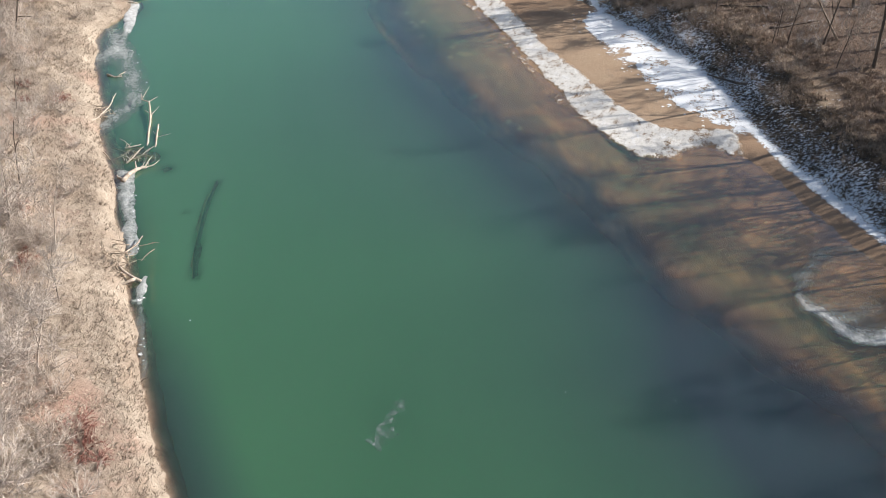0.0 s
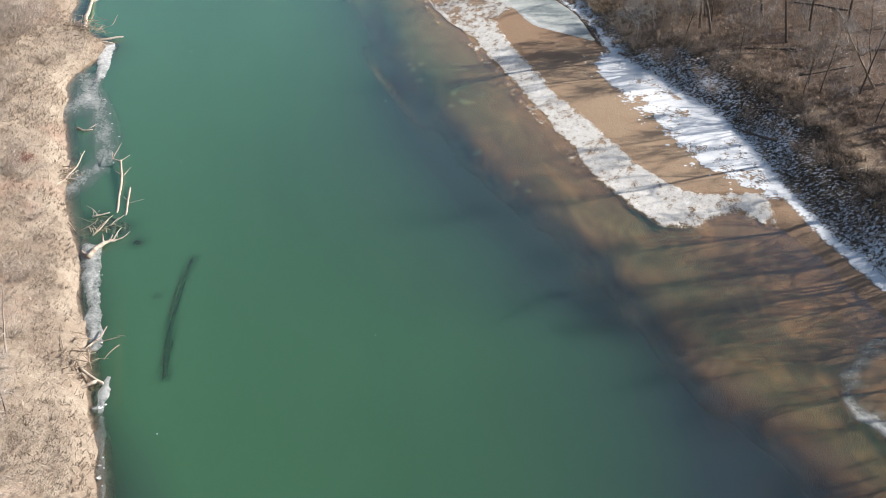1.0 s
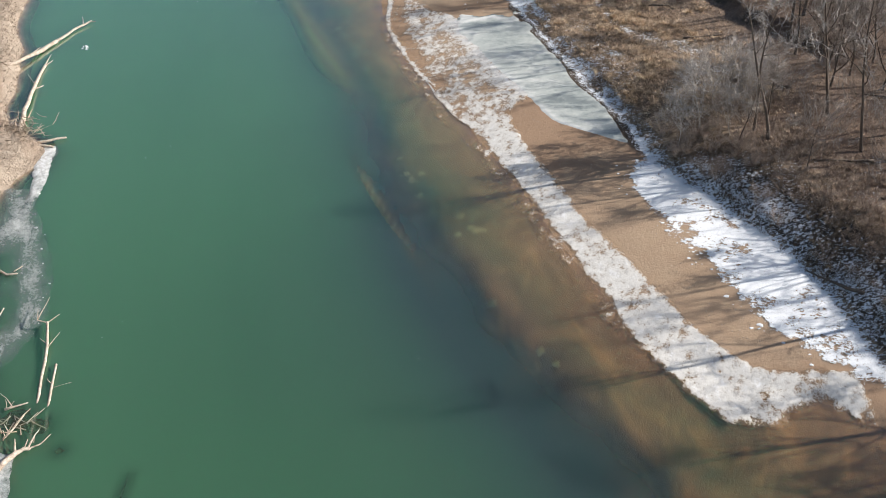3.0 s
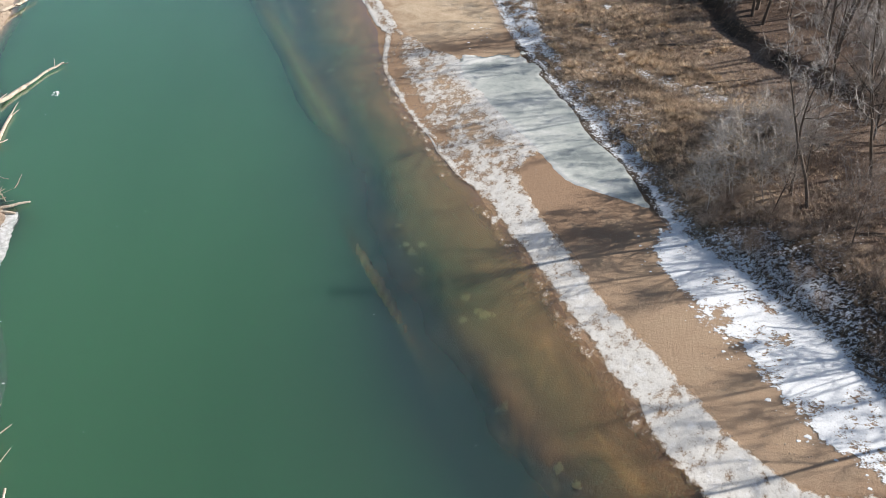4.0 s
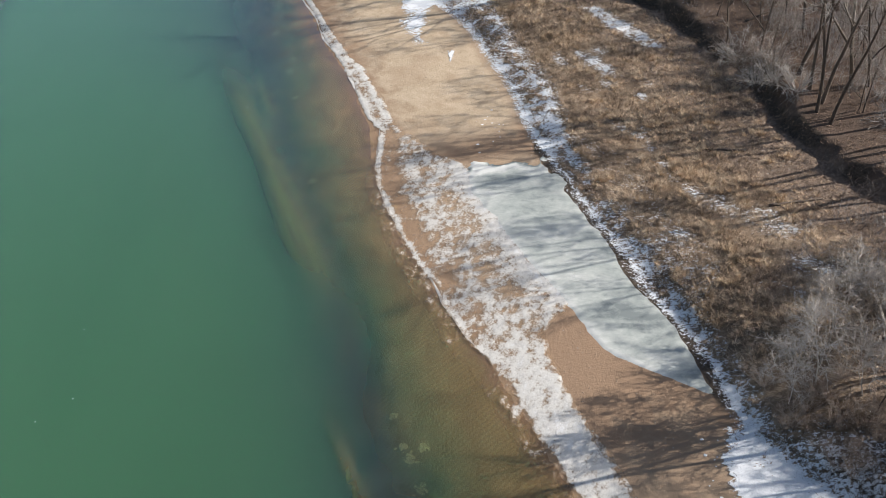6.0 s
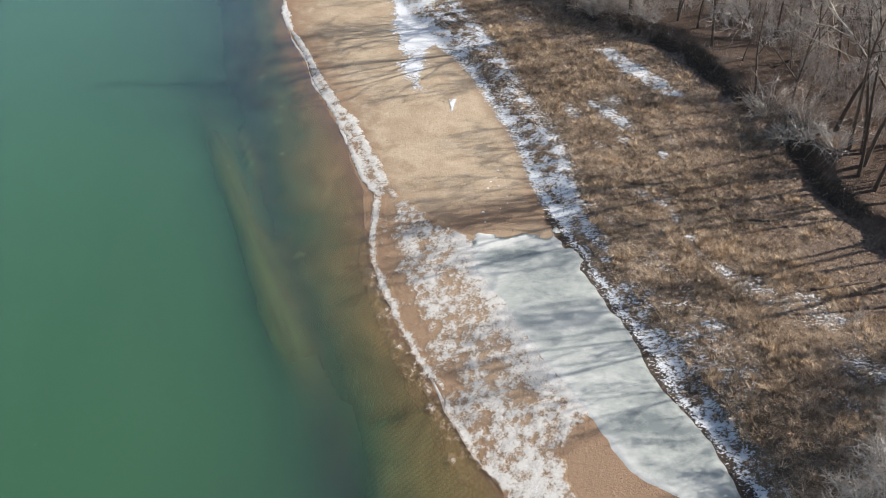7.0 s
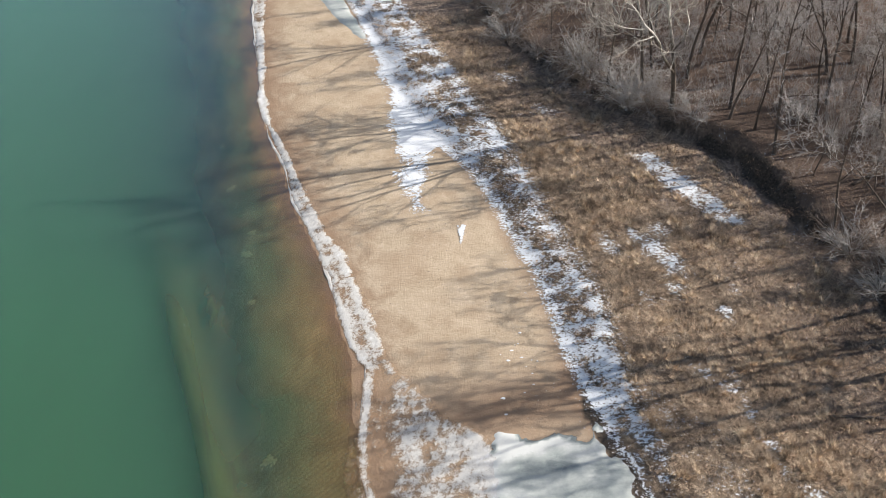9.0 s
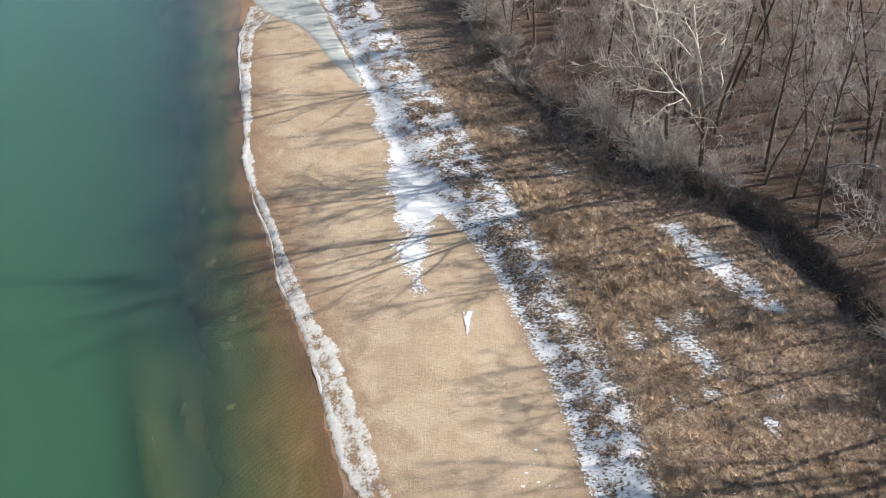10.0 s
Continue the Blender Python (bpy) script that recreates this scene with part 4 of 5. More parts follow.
# ---- mesh helpers for woody things ----
def mesh_of(name, V, F, mat, smooth=True):
    me = bpy.data.meshes.new(name)
    me.from_pydata(V, [], F)
    if smooth:
        me.polygons.foreach_set("use_smooth", [True] * len(me.polygons))
    me.materials.append(mat)
    return me


def part(name, me, parent, label=""):
    ob = new(name, me)
    ob.parent = parent
    return tagged(ob, label)


def tube(V, F, pts, rads, n):
    """A round stem through pts, closed to a point at its end."""
    base = len(V)
    for i, p in enumerate(pts):
        d = (pts[min(i + 1, len(pts) - 1)] - pts[max(i - 1, 0)])
        d = d.normalized() if d.length > 1e-6 else Vector((0, 0, 1))
        side = d.cross(Vector((0, 0, 1)) if abs(d.z) < 0.9 else Vector((1, 0, 0))).normalized()
        other = d.cross(side)
        for k in range(n):
            a = 2 * math.pi * k / n
            V.append(tuple(p + (side * math.cos(a) + other * math.sin(a)) * rads[i]))
    for i in range(len(pts) - 1):
        for k in range(n):
            a, b = base + i * n + k, base + i * n + (k + 1) % n
            F.append((a, b, b + n, a + n))
    V.append(tuple(pts[-1] + (pts[-1] - pts[-2]).normalized() * rads[-1]))
    last = base + (len(pts) - 1) * n
    for k in range(n):
        F.append((last + k, last + (k + 1) % n, len(V) - 1))


def twig(V, F, p, q, r):
    """The thinnest shoots: a three-sided spike."""
    d = (q - p)
    side = d.cross(Vector((0.3, 0.2, 1))).normalized() * r
    other = d.cross(side).normalized() * r
    b = len(V)
    V.extend((tuple(p + side), tuple(p - side * 0.5 + other), tuple(p - side * 0.5 - other), tuple(q)))
    F.extend(((b, b + 1, b + 3), (b + 1, b + 2, b + 3), (b + 2, b, b + 3)))


def wander(rng, p, d, length, segs, bend, lift):
    pts, d = [p.copy()], d.normalized()
    for _ in range(segs):
        d = (d + Vector((rng.uniform(-bend, bend), rng.uniform(-bend, bend), rng.uniform(-bend, bend) + lift))).normalized()
        pts.append(pts[-1] + d * (length / segs))
    return pts


def around(rng, axis, angle):
    """A direction that leans off axis by that many degrees, on a chance side."""
    side = axis.cross(Vector((rng.uniform(-1, 1), rng.uniform(-1, 1), rng.uniform(-1, 1)))).normalized()
    return (axis * math.cos(radians(angle)) + side * math.sin(radians(angle))).normalized()


def tree_thing(name, seed, tall, bark, twigs, label, limbs=11, low=0.3, reach=0.34, leaders=1, sprays=5, thick=0.0092, lean=0.06):
    rng = random.Random(seed)
    TV, TF, CV, CF = [], [], [], []
    trunk = wander(rng, Vector((0, 0, -0.4)), Vector((rng.uniform(-lean, lean), rng.uniform(-lean, lean), 1)), tall, 10, 0.10, 0.05)
    r0 = tall * thick
    rads = [r0 * (1.25 if i == 0 else 1.0) * (1 - 0.90 * i / 10) for i in range(11)]
    tube(TV, TF, trunk, rads, 7)
    stems = [(trunk, rads)]
    for _ in range(leaders - 1):
        i = rng.randint(2, 5)
        pts = wander(rng, trunk[i], around(rng, Vector((0, 0, 1)), rng.uniform(20, 42)), tall * (0.90 - i / 10), 8, 0.17, 0.05)
        rr = [rads[i] * 0.75 * (1 - 0.88 * k / 8) for k in range(9)]
        tube(TV, TF, pts, rr, 6)
        stems.append((pts, rr))
    branches = []
    for pts, rr in stems:
        axis_len = (pts[-1] - pts[0]).length
        for k in range(max(5, limbs // leaders + 2)):
            f = low + (0.97 - low) * (k + rng.random()) / max(5, limbs // leaders + 2)
            if len(stems) > 1:
                f = 0.25 + 0.72 * (k + rng.random()) / max(5, limbs // leaders + 2)
            i = min(int(f * (len(pts) - 1)), len(pts) - 2)
            p = pts[i].lerp(pts[i + 1], f * (len(pts) - 1) - i)
            d = around(rng, (pts[i + 1] - pts[i]).normalized(), rng.uniform(38, 66))
            d.z = abs(d.z) * 0.9 + 0.05
            ln = tall * reach * (1.05 - 0.65 * f) * rng.uniform(0.7, 1.15)
            limb = wander(rng, p, d, ln, 5, 0.36, 0.08)
            r = min(rr[i] * 0.6, ln * 0.018 + 0.012)
            tube(TV, TF, limb, [r * (1 - 0.8 * q / 5) for q in range(6)], 4)
            branches.append((limb, r))
        branches.append((pts[-3:], rr[-3]))
    for limb, r in branches:
        total = (limb[-1] - limb[0]).length
        for k in range(6):
            f = 0.25 + 0.75 * (k + rng.random()) / 6
            i = min(int(f * (len(limb) - 1)), len(limb) - 2)
            p = limb[i].lerp(limb[i + 1], f * (len(limb) - 1) - i)
            d = around(rng, (limb[i + 1] - limb[i]).normalized(), rng.uniform(28, 62))
            ln = max(0.7, total * rng.uniform(0.22, 0.45))
            sub = wander(rng, p, d, ln, 3, 0.42, 0.08)
            tube(CV, CF, sub, [max(0.02, r * 0.45) * (1 - 0.2 * q) for q in range(4)], 3)
            for _ in range(sprays):
                i2 = rng.randint(0, 2)
                q = sub[i2].lerp(sub[i2 + 1], rng.random())
                e = around(rng, (sub[i2 + 1] - sub[i2]).normalized(), rng.uniform(25, 75)) + Vector((0, 0, 0.15))
                twig(CV, CF, q, q + e * rng.uniform(0.35, 1.15), 0.014)
    ob = new(name)
    part("trunk", mesh_of("trunk", TV, TF, bark), ob)
    part("crown", mesh_of("crown", CV, CF, twigs, False), ob, "bare leafless crown of fine twigs")
    return tagged(ob, label, "tree")


def shrub_thing(name, seed, tall, mat, label, stems=26, spread_=0.9, shoots=5, droop=-0.05):
    rng = random.Random(seed)
    SV, SF, CV, CF = [], [], [], []
    for _ in range(stems):
        a = rng.uniform(0, 6.283)
        p = Vector((math.cos(a), math.sin(a), 0)) * rng.uniform(0, 0.35)
        p.z = -0.15
        d = Vector((math.cos(a) * rng.uniform(0.2, spread_), math.sin(a) * rng.uniform(0.2, spread_), 1))
        ln = tall * rng.uniform(0.6, 1.15)
        pts = wander(rng, p, d, ln, 5, 0.16, droop)
        r = 0.012 + tall * 0.004
        tube(SV, SF, pts, [r * (1 - 0.15 * k) for k in range(6)], 3)
        for k in range(shoots * 2):
            i = rng.randint(1, 4)
            q = pts[i].lerp(pts[i + 1], rng.random())
            e = around(rng, (pts[i + 1] - pts[i]).normalized(), rng.uniform(25, 70))
            twig(CV, CF, q, q + e * tall * rng.uniform(0.12, 0.34), 0.013)
    V, F = SV + CV, SF + [tuple(i + len(SV) for i in f) for f in CF]
    return tagged(new(name, mesh_of(name, V, F, mat, False)), label, "shrub")


def planted(x, y, turn, size, lean=0.0):
    """lean: degrees by which the thing bends over towards +x."""
    return pose(x, y, h1(x, y), 0, lean, 0) @ pose(0, 0, 0, 0, 0, turn) @ Matrix.Diagonal((size, size, size, 1))


class Planter:
    """Sets the first of a kind in place and copies it from then on."""

    def __init__(self, makers, group):
        self.makers, self.group, self.count = makers, group, 0
        self.used = [False] * len(makers)

    def put(self, kind, x, y, turn, size, lean=0.0):
        ob, m = self.makers[kind], planted(x, y, turn, size, lean)
        self.count += 1
        if not self.used[kind]:
            self.used[kind] = True
            ob.matrix_basis = m
            return tagged(ob, group=self.group)
        was = ob.scale.copy()
        ob.scale = (1, 1, 1)
        made = copy_thing(ob, m)
        ob.scale = was
        return made


M_LEDGE = plain_material("glassy_ice_ledge", (0.50, 0.46, 0.41), (0.72, 0.70, 0.67), 1.4, 0.5, 0.02)
ledge("outer_lip", bar_ice, lambda y: ice_outer(y) + 0.1, 76, 160, 0.3, 0.015, 3, "glassy white lip of ice at the waterline")
ledge("frosted_rim", pool, lambda y: pond_left(y) - 0.25, 81.5, 96.5, 0.4, 0.015, 9, "crusted white rim of the pool")



def clods(parent, count, where, seed, name="snow_clod"):
    """Loose bits of snow lying round the edge of a patch."""
    g = random.Random(seed)
    for _ in range(count):
        x, y = where(g)
        r, turn, n = 0.05 + 0.2 * g.random() ** 2, g.uniform(0, 6.28), 7
        z = max(h1(x, y), 0.0)
        ring = [(x + math.cos(turn + k * 6.283 / n) * r * g.uniform(0.5, 1.25), y + math.sin(turn + k * 6.283 / n) * r * g.uniform(0.4, 0.9)) for k in range(n)]
        V = [(a, b, z - 0.02) for a, b in ring] + [(x + (a - x) * 0.7, y + (b - y) * 0.7, z + 0.02) for a, b in ring]
        F = [(k, (k + 1) % n, n + (k + 1) % n, n + k) for k in range(n)] + [tuple(range(n, 2 * n))]
        part(name, mesh_of(name, V, F, M_CLOD, False), parent)


M_CLOD = plain_material("snow_crumbs", (0.78, 0.79, 0.80), (0.88, 0.89, 0.90), 6.0, 0.75)


def by_broad(g):
    y = g.uniform(47.5, 70)
    return float(snow_left(y)) + g.gauss(-0.25, 0.55), y


def by_tongue(g):
    if g.random() < 0.45:
        return g.gauss(5.0, 1.3), g.gauss(102.5, 1.6)
    y = g.uniform(117.5, 127)
    return g.gauss(-0.9, 1.0), y


clods(broad_snow, 70, by_broad, 1)
clods(tongue_snow, 30, by_tongue, 2)
for i, (sheet_of_ice, course, y0, y1, back) in enumerate(((cove_ice, cove_out, 50, 66, 1.2), (snag_ice, wedge_out, 66, 73.5, 0.5), (ridge_ice, strip_out, 32.5, 42, 0.4),
                                                          (crust_ice, line((20, -16.98), (25, -18.39), (29, -19.18)), 21, 28.5, 0.5))):
    clods(sheet_of_ice, 9, lambda g: (lambda y: (float(course(y)) - back * g.random(), y))(g.uniform(y0, y1)), 10 + i, "ice_fragment")

# ---- the wood on the far bank ----
rng = random.Random(7)
BARE = "tall bare grey-brown tree in a winter wood"
oaks = Planter([tree_thing("tree", 101, 17, M_BARK, M_TWIG, BARE), tree_thing("tree", 102, 19, M_BARK, M_TWIG, BARE, 10, 0.38, 0.28),
                tree_thing("tree", 103, 15, M_BARK, M_TWIG, BARE, 12, 0.28, 0.38, 2), tree_thing("tree", 104, 18, M_BARK, M_TWIG, BARE, 11, 0.42, 0.30, 2),
                tree_thing("tree", 105, 13, M_BARK, M_TWIG, BARE, 10, 0.25, 0.36, 3), tree_thing("tree", 106, 20, M_BARK, M_TWIG, BARE, 9, 0.5, 0.24)], "bare trees of the wood")
saplings = Planter([tree_thing("sapling", 111, 8, M_BARK, M_SAPTWIG, "slender leafless sapling in the wood", 8, 0.3, 0.28, 1, 4, 0.009),
                    tree_thing("sapling", 112, 7, M_BARK, M_SAPTWIG, "slender leafless sapling in the wood", 7, 0.25, 0.34, 2, 4, 0.010)], "saplings")
sycamores = Planter([tree_thing("sycamore_tree", 121, 20, M_SYC, M_SYCTWIG, "bare sycamore with dark foot and white upper limbs", 18, 0.34, 0.46, 3, 9, 0.0098, 0.12),
                     tree_thing("sycamore_tree", 122, 17, M_SYC, M_SYCTWIG, "bare sycamore with dark foot and white upper limbs", 16, 0.34, 0.44, 2, 9, 0.0092, 0.12)], "sycamores at the edge of the wood")
brush = Planter([shrub_thing("shrub", 131, 2.6, M_BRUSH, "tangled leafless brown shrub", 22), shrub_thing("shrub", 132, 2.0, M_BRUSH, "tangled leafless brown shrub", 19, 1.2)], "brown shrubs")
grey_brush = Planter([shrub_thing("shrub", 141, 3.6, M_PALETWIG, "arching leafless grey shrub", 26, 1.1, 8, -0.12), shrub_thing("shrub", 142, 2.8, M_BRUSH, "arching leafless grey shrub", 24, 1.3, 8, -0.16)], "grey shrubs")

standing = []


def free(x, y, gap):
    return all((x - a) ** 2 + (y - b) ** 2 > gap * gap for a, b in standing)


for x, y, k, s in ((19.6, 128.3, 0, 1.0), (18.0, 131.4, 1, 1.0), (15.4, 133.4, 1, 0.8), (34.74, 104.0, 0, 0.9), (9.83, 147.5, 1, 0.9)):
    sycamores.put(k, x, y, rng.uniform(0, 360), s, -3)
    standing.append((x, y))
for x, y, k, s in ((32.15, 67.6, 0, 0.85), (34.9, 69.6, 2, 0.8), (31.44, 73.0, 3, 0.85), (32.85, 85.0, 2, 0.9), (34.43, 81.5, 4, 0.9), (37.96, 53.3, 1, 0.95),
                   (35.21, 58.0, 4, 0.75), (31.4, 101.5, 1, 0.95), (31.99, 103.1, 1, 0.9), (36, 103.6, 4, 1.0), (26.88, 112.4, 2, 0.8), (29.24, 111.0, 4, 0.9),
                   (23.4, 125.8, 5, 0.6), (24.8, 124.0, 1, 0.55), (29.5, 124.5, 2, 0.8), (31.5, 127.5, 0, 0.85), (28.0, 130.5, 3, 0.8), (33.5, 122.5, 4, 0.9), (25.47, 121.0, 0, 0.85), (24.05, 127.8, 1, 0.8), (23.97, 137.2, 5, 0.85), (30.7, 100.4, 5, 0.8), (25.2, 71.3, 5, 0.68), (25.8, 69.6, 5, 0.72), (33.5, 88.5, 1, 0.9), (35.5, 91.5, 5, 0.95), (31.2, 98.8, 5, 0.8), (31.1, 106.3, 5, 0.9), (31.3, 103.9, 5, 0.85), (37.0, 95.2, 5, 0.95), (39.4, 96.6, 1, 0.95), (36.6, 98.4, 3, 0.9), (42.0, 95.0, 0, 0.95), (41.2, 100.8, 5, 0.95), (38.6, 90.8, 1, 0.9), (34.51, 115.2, 0, 0.9), (22.01, 133.5, 5, 0.8)):
    oaks.put(k, x, y, rng.uniform(0, 360), s, rng.uniform(-7, 0))
    standing.append((x, y))
spreading = Planter([tree_thing("tree", 107, 9.5, M_BARK, M_SAPTWIG, "low spreading leafless tree with dark limbs", 15, 0.2, 0.48, 3, 6, 0.012, 0.15),
                     tree_thing("tree", 108, 8.5, M_BARK, M_SAPTWIG, "low spreading leafless tree with dark limbs", 14, 0.2, 0.52, 4, 6, 0.011, 0.2)], "spreading trees at the corner of the wood")
for x, y, k, s in ((33.4, 77.8, 0, 0.85), (35.8, 79.8, 1, 0.95), (37.4, 76.8, 0, 0.9), (38.2, 81.2, 1, 1.0), (34.2, 83.0, 0, 0.8), (40.4, 78.4, 0, 1.0), (37.2, 85.6, 1, 0.95), (41.0, 83.5, 0, 1.0)):
    spreading.put(k, x, y, rng.uniform(0, 360), s)
    standing.append((x, y))
tries = 0
while oaks.count < 200 and tries < 12000:
    tries += 1
    x, y = rng.uniform(2, 80), rng.uniform(-8, 186)
    edge = float(scarp(y)) + 4.5 if y > 86 else float(bank_toe(y)) + (5.0 if y < 40 else 9.0) + 3 * math.sin(y)
    thin = (1.0 if y < 42 else 0.30 if x < 38 else 0.7) if y < 84 else 0.8
    if x > 52:
        thin *= 0.35
    if 92 < y < 116 and x > 33 and rng.random() < 0.9 or 76 < y < 90 and x < 32:
        continue
    if x < edge or x > edge + 31 or rng.random() > thin or not free(x, y, 2.7 if y > 105 or y < 42 else 4.0):
        continue
    standing.append((x, y))
    oaks.put(rng.randrange(6), x, y, rng.uniform(0, 360), rng.uniform(0.55, 0.8 if x < edge + 8 else 1.0), rng.uniform(-9, 0))
for _ in range(700):
    y = rng.uniform(-14, 46)
    x = float(bank_toe(y)) + rng.uniform(4 if y < 36 else 13, 27)
    if oaks.count < 312 and free(x, y, 2.7):
        standing.append((x, y))
        oaks.put(rng.randrange(6), x, y, rng.uniform(0, 360), rng.uniform(0.65, 0.88) if y < 40 else rng.uniform(0.7, 1.0))
for x, y, k, turn in ((40.6, 38.4, 0, 40), (42.0, 41.2, 3, 110), (44.2, 43.8, 1, 200), (45.4, 39.6, 2, 310), (47.5, 42.5, 4, 75), (41.6, 45.4, 0, 160)):
    oaks.put(k, x, y, turn, 0.95)
tries = 0
while saplings.count < 95 and tries < 9000:
    tries += 1
    x, y = rng.uniform(6, 54), rng.uniform(40, 175)
    if y < 100 and rng.random() < 0.85 or 76 < y < 94 and x < 33:
        continue
    if x > (float(scarp(y)) + 0.5 if y > 86 else float(bank_toe(y)) + 7) and free(x, y, 1.6):
        saplings.put(rng.randrange(2), x, y, rng.uniform(0, 360), rng.uniform(0.5, 1.0))

# the clump of brush and young trees at the corner of the pool
for x, y, s in ((19.4, 69.8, 0.9), (20.8, 71.4, 1.1), (18.6, 72.6, 0.95), (21.8, 69.6, 0.9), (22.6, 72.0, 1.0), (23.0, 74.4, 0.9), (23.4, 69.4, 0.75)):
    (saplings if s < 0.8 else brush).put(rng.randrange(2), x, y, rng.uniform(0, 360), s if s < 0.8 else 0.85 * s)
M_THICKET = bark_material("grey_thicket_twigs", (0.32, 0.285, 0.26), (0.72, 0.67, 0.62))
thicket = Planter([tree_thing("young_tree", 181, 6.5, M_THICKET, M_THICKET, "many-stemmed leafless young tree in a grey thicket", 12, 0.15, 0.42, 4, 3, 0.007, 0.2),
                   tree_thing("young_tree", 182, 5.5, M_THICKET, M_THICKET, "many-stemmed leafless young tree in a grey thicket", 10, 0.12, 0.46, 5, 3, 0.007, 0.25)], "young trees of the thicket")
for x, y, k, s in ((19.3, 70.9, 1, 0.85), (21.2, 72.2, 0, 1.0), (23.2, 70.6, 1, 1.0), (22.8, 74.9, 0, 0.9), (25.2, 73.0, 0, 0.9), (24.6, 77.0, 1, 0.9), (26.6, 76.0, 1, 0.8)):
    thicket.put(k, x, y, rng.uniform(0, 360), s, rng.uniform(-14, -4))
while brush.count < 24:
    x, y = rng.gauss(21.5, 2.2), rng.gauss(69.8, 3.0)
    if x > float(bank_toe(y)) + 1.3 and (y < 73.5 or x > 22):
        brush.put(rng.randrange(2), x, y, rng.uniform(0, 360), rng.uniform(0.45, 0.85))
for _ in range(75):
    y = rng.uniform(26, 70)
    x = float(bank_toe(y)) + rng.uniform(1.8, 7.0)
    brush.put(rng.randrange(2), x, y, rng.uniform(0, 360), rng.uniform(0.25, 0.55))
for x, y, s in ((27.4, 110.6, 1.0), (28.6, 108.4, 1.15), (26.9, 112.6, 0.9), (29.2, 106.4, 1.1), (30.2, 103.8, 1.0), (28.0, 107.2, 0.8)):
    grey_brush.put(rng.randrange(2), x, y, rng.uniform(0, 360), s, -rng.uniform(8, 22))
while grey_brush.count < 88:
    y = rng.uniform(86, 174)
    if 91 < y < 105.5 or 95 < y < 127 and rng.random() < 0.7:
        continue
    x = float(scarp(y)) + rng.gauss(1.3, 1.0)
    grey_brush.put(rng.randrange(2), x, y, rng.uniform(0, 360), rng.uniform(0.35, 1.15), -rng.uniform(0, 20))


def undergrowth():
    """The thin brush deep in the wood, too dense to tell one stem from another."""
    g = random.Random(99)
    V, F = [], []
    for _ in range(1900):
        y = g.uniform(40, 178)
        x = (float(scarp(y)) + g.uniform(6, 36)) if y > 88 else float(bank_toe(y)) + g.uniform(10, 34)
        if y < 88 and g.random() < 0.8:
            continue
        z, tall = h1(x, y), 0.7 + 2.6 * g.random() ** 1.5
        for _ in range(9):
            a = g.uniform(0, 6.283)
            p = Vector((x + g.gauss(0, 0.5), y + g.gauss(0, 0.5), z - 0.1))
            mid = p + Vector((math.cos(a) * g.uniform(0.1, 0.7), math.sin(a) * g.uniform(0.1, 0.7), 1)) * tall * g.uniform(0.35, 0.6)
            a += g.uniform(-1.2, 1.2)
            tip = mid + Vector((math.cos(a) * g.uniform(0.3, 1.3), math.sin(a) * g.uniform(0.3, 1.3), 0.8)) * tall * g.uniform(0.3, 0.5)
            twig(V, F, p, mid.lerp(tip, 0.2), 0.022)
            twig(V, F, mid, tip, 0.014)
            for _ in range(6):
                o, way = (p.lerp(mid, g.uniform(0.4, 1.0)), mid - p) if g.random() < 0.4 else (mid.lerp(tip, g.uniform(0.1, 0.95)), tip - mid)
                twig(V, F, o, o + around(g, way.normalized(), g.uniform(30, 80)) * g.uniform(0.25, 0.8), 0.011)
    return tagged(new("undergrowth", mesh_of("undergrowth", V, F, M_TWIG, False)), "thin grey leafless undergrowth in the wood", "undergrowth", kind="stuff")


undergrowth()


def low_brush():
    """Thin brown shoots and briars over the open floor of the wood."""
    g = random.Random(98)
    V, F = [], []
    for _ in range(90):
        y = g.uniform(46, 96)
        x = float(bank_toe(y)) + g.uniform(6, 24)
        if y > 74 and x < 26:
            continue
        z, tall = h1(x, y), g.uniform(0.5, 2.0)
        for _ in range(14):
            a = g.uniform(0, 6.283)
            p = Vector((x + g.gauss(0, 0.6), y + g.gauss(0, 0.6), z - 0.1))
            q = p + Vector((math.cos(a) * g.uniform(0.2, 1.3), math.sin(a) * g.uniform(0.2, 1.3), 1)) * tall * g.uniform(0.5, 1.0)
            twig(V, F, p, q, 0.016)
            for _ in range(5):
                o = p.lerp(q, g.uniform(0.25, 0.95))
                twig(V, F, o, o + around(g, (q - p).normalized(), g.uniform(25, 70)) * g.uniform(0.2, 0.7), 0.010)
    return tagged(new("brushwood", mesh_of("brushwood", V, F, M_BRUSH, False)), "thin brown shoots over fallen leaves", "undergrowth", kind="stuff")


low_brush()

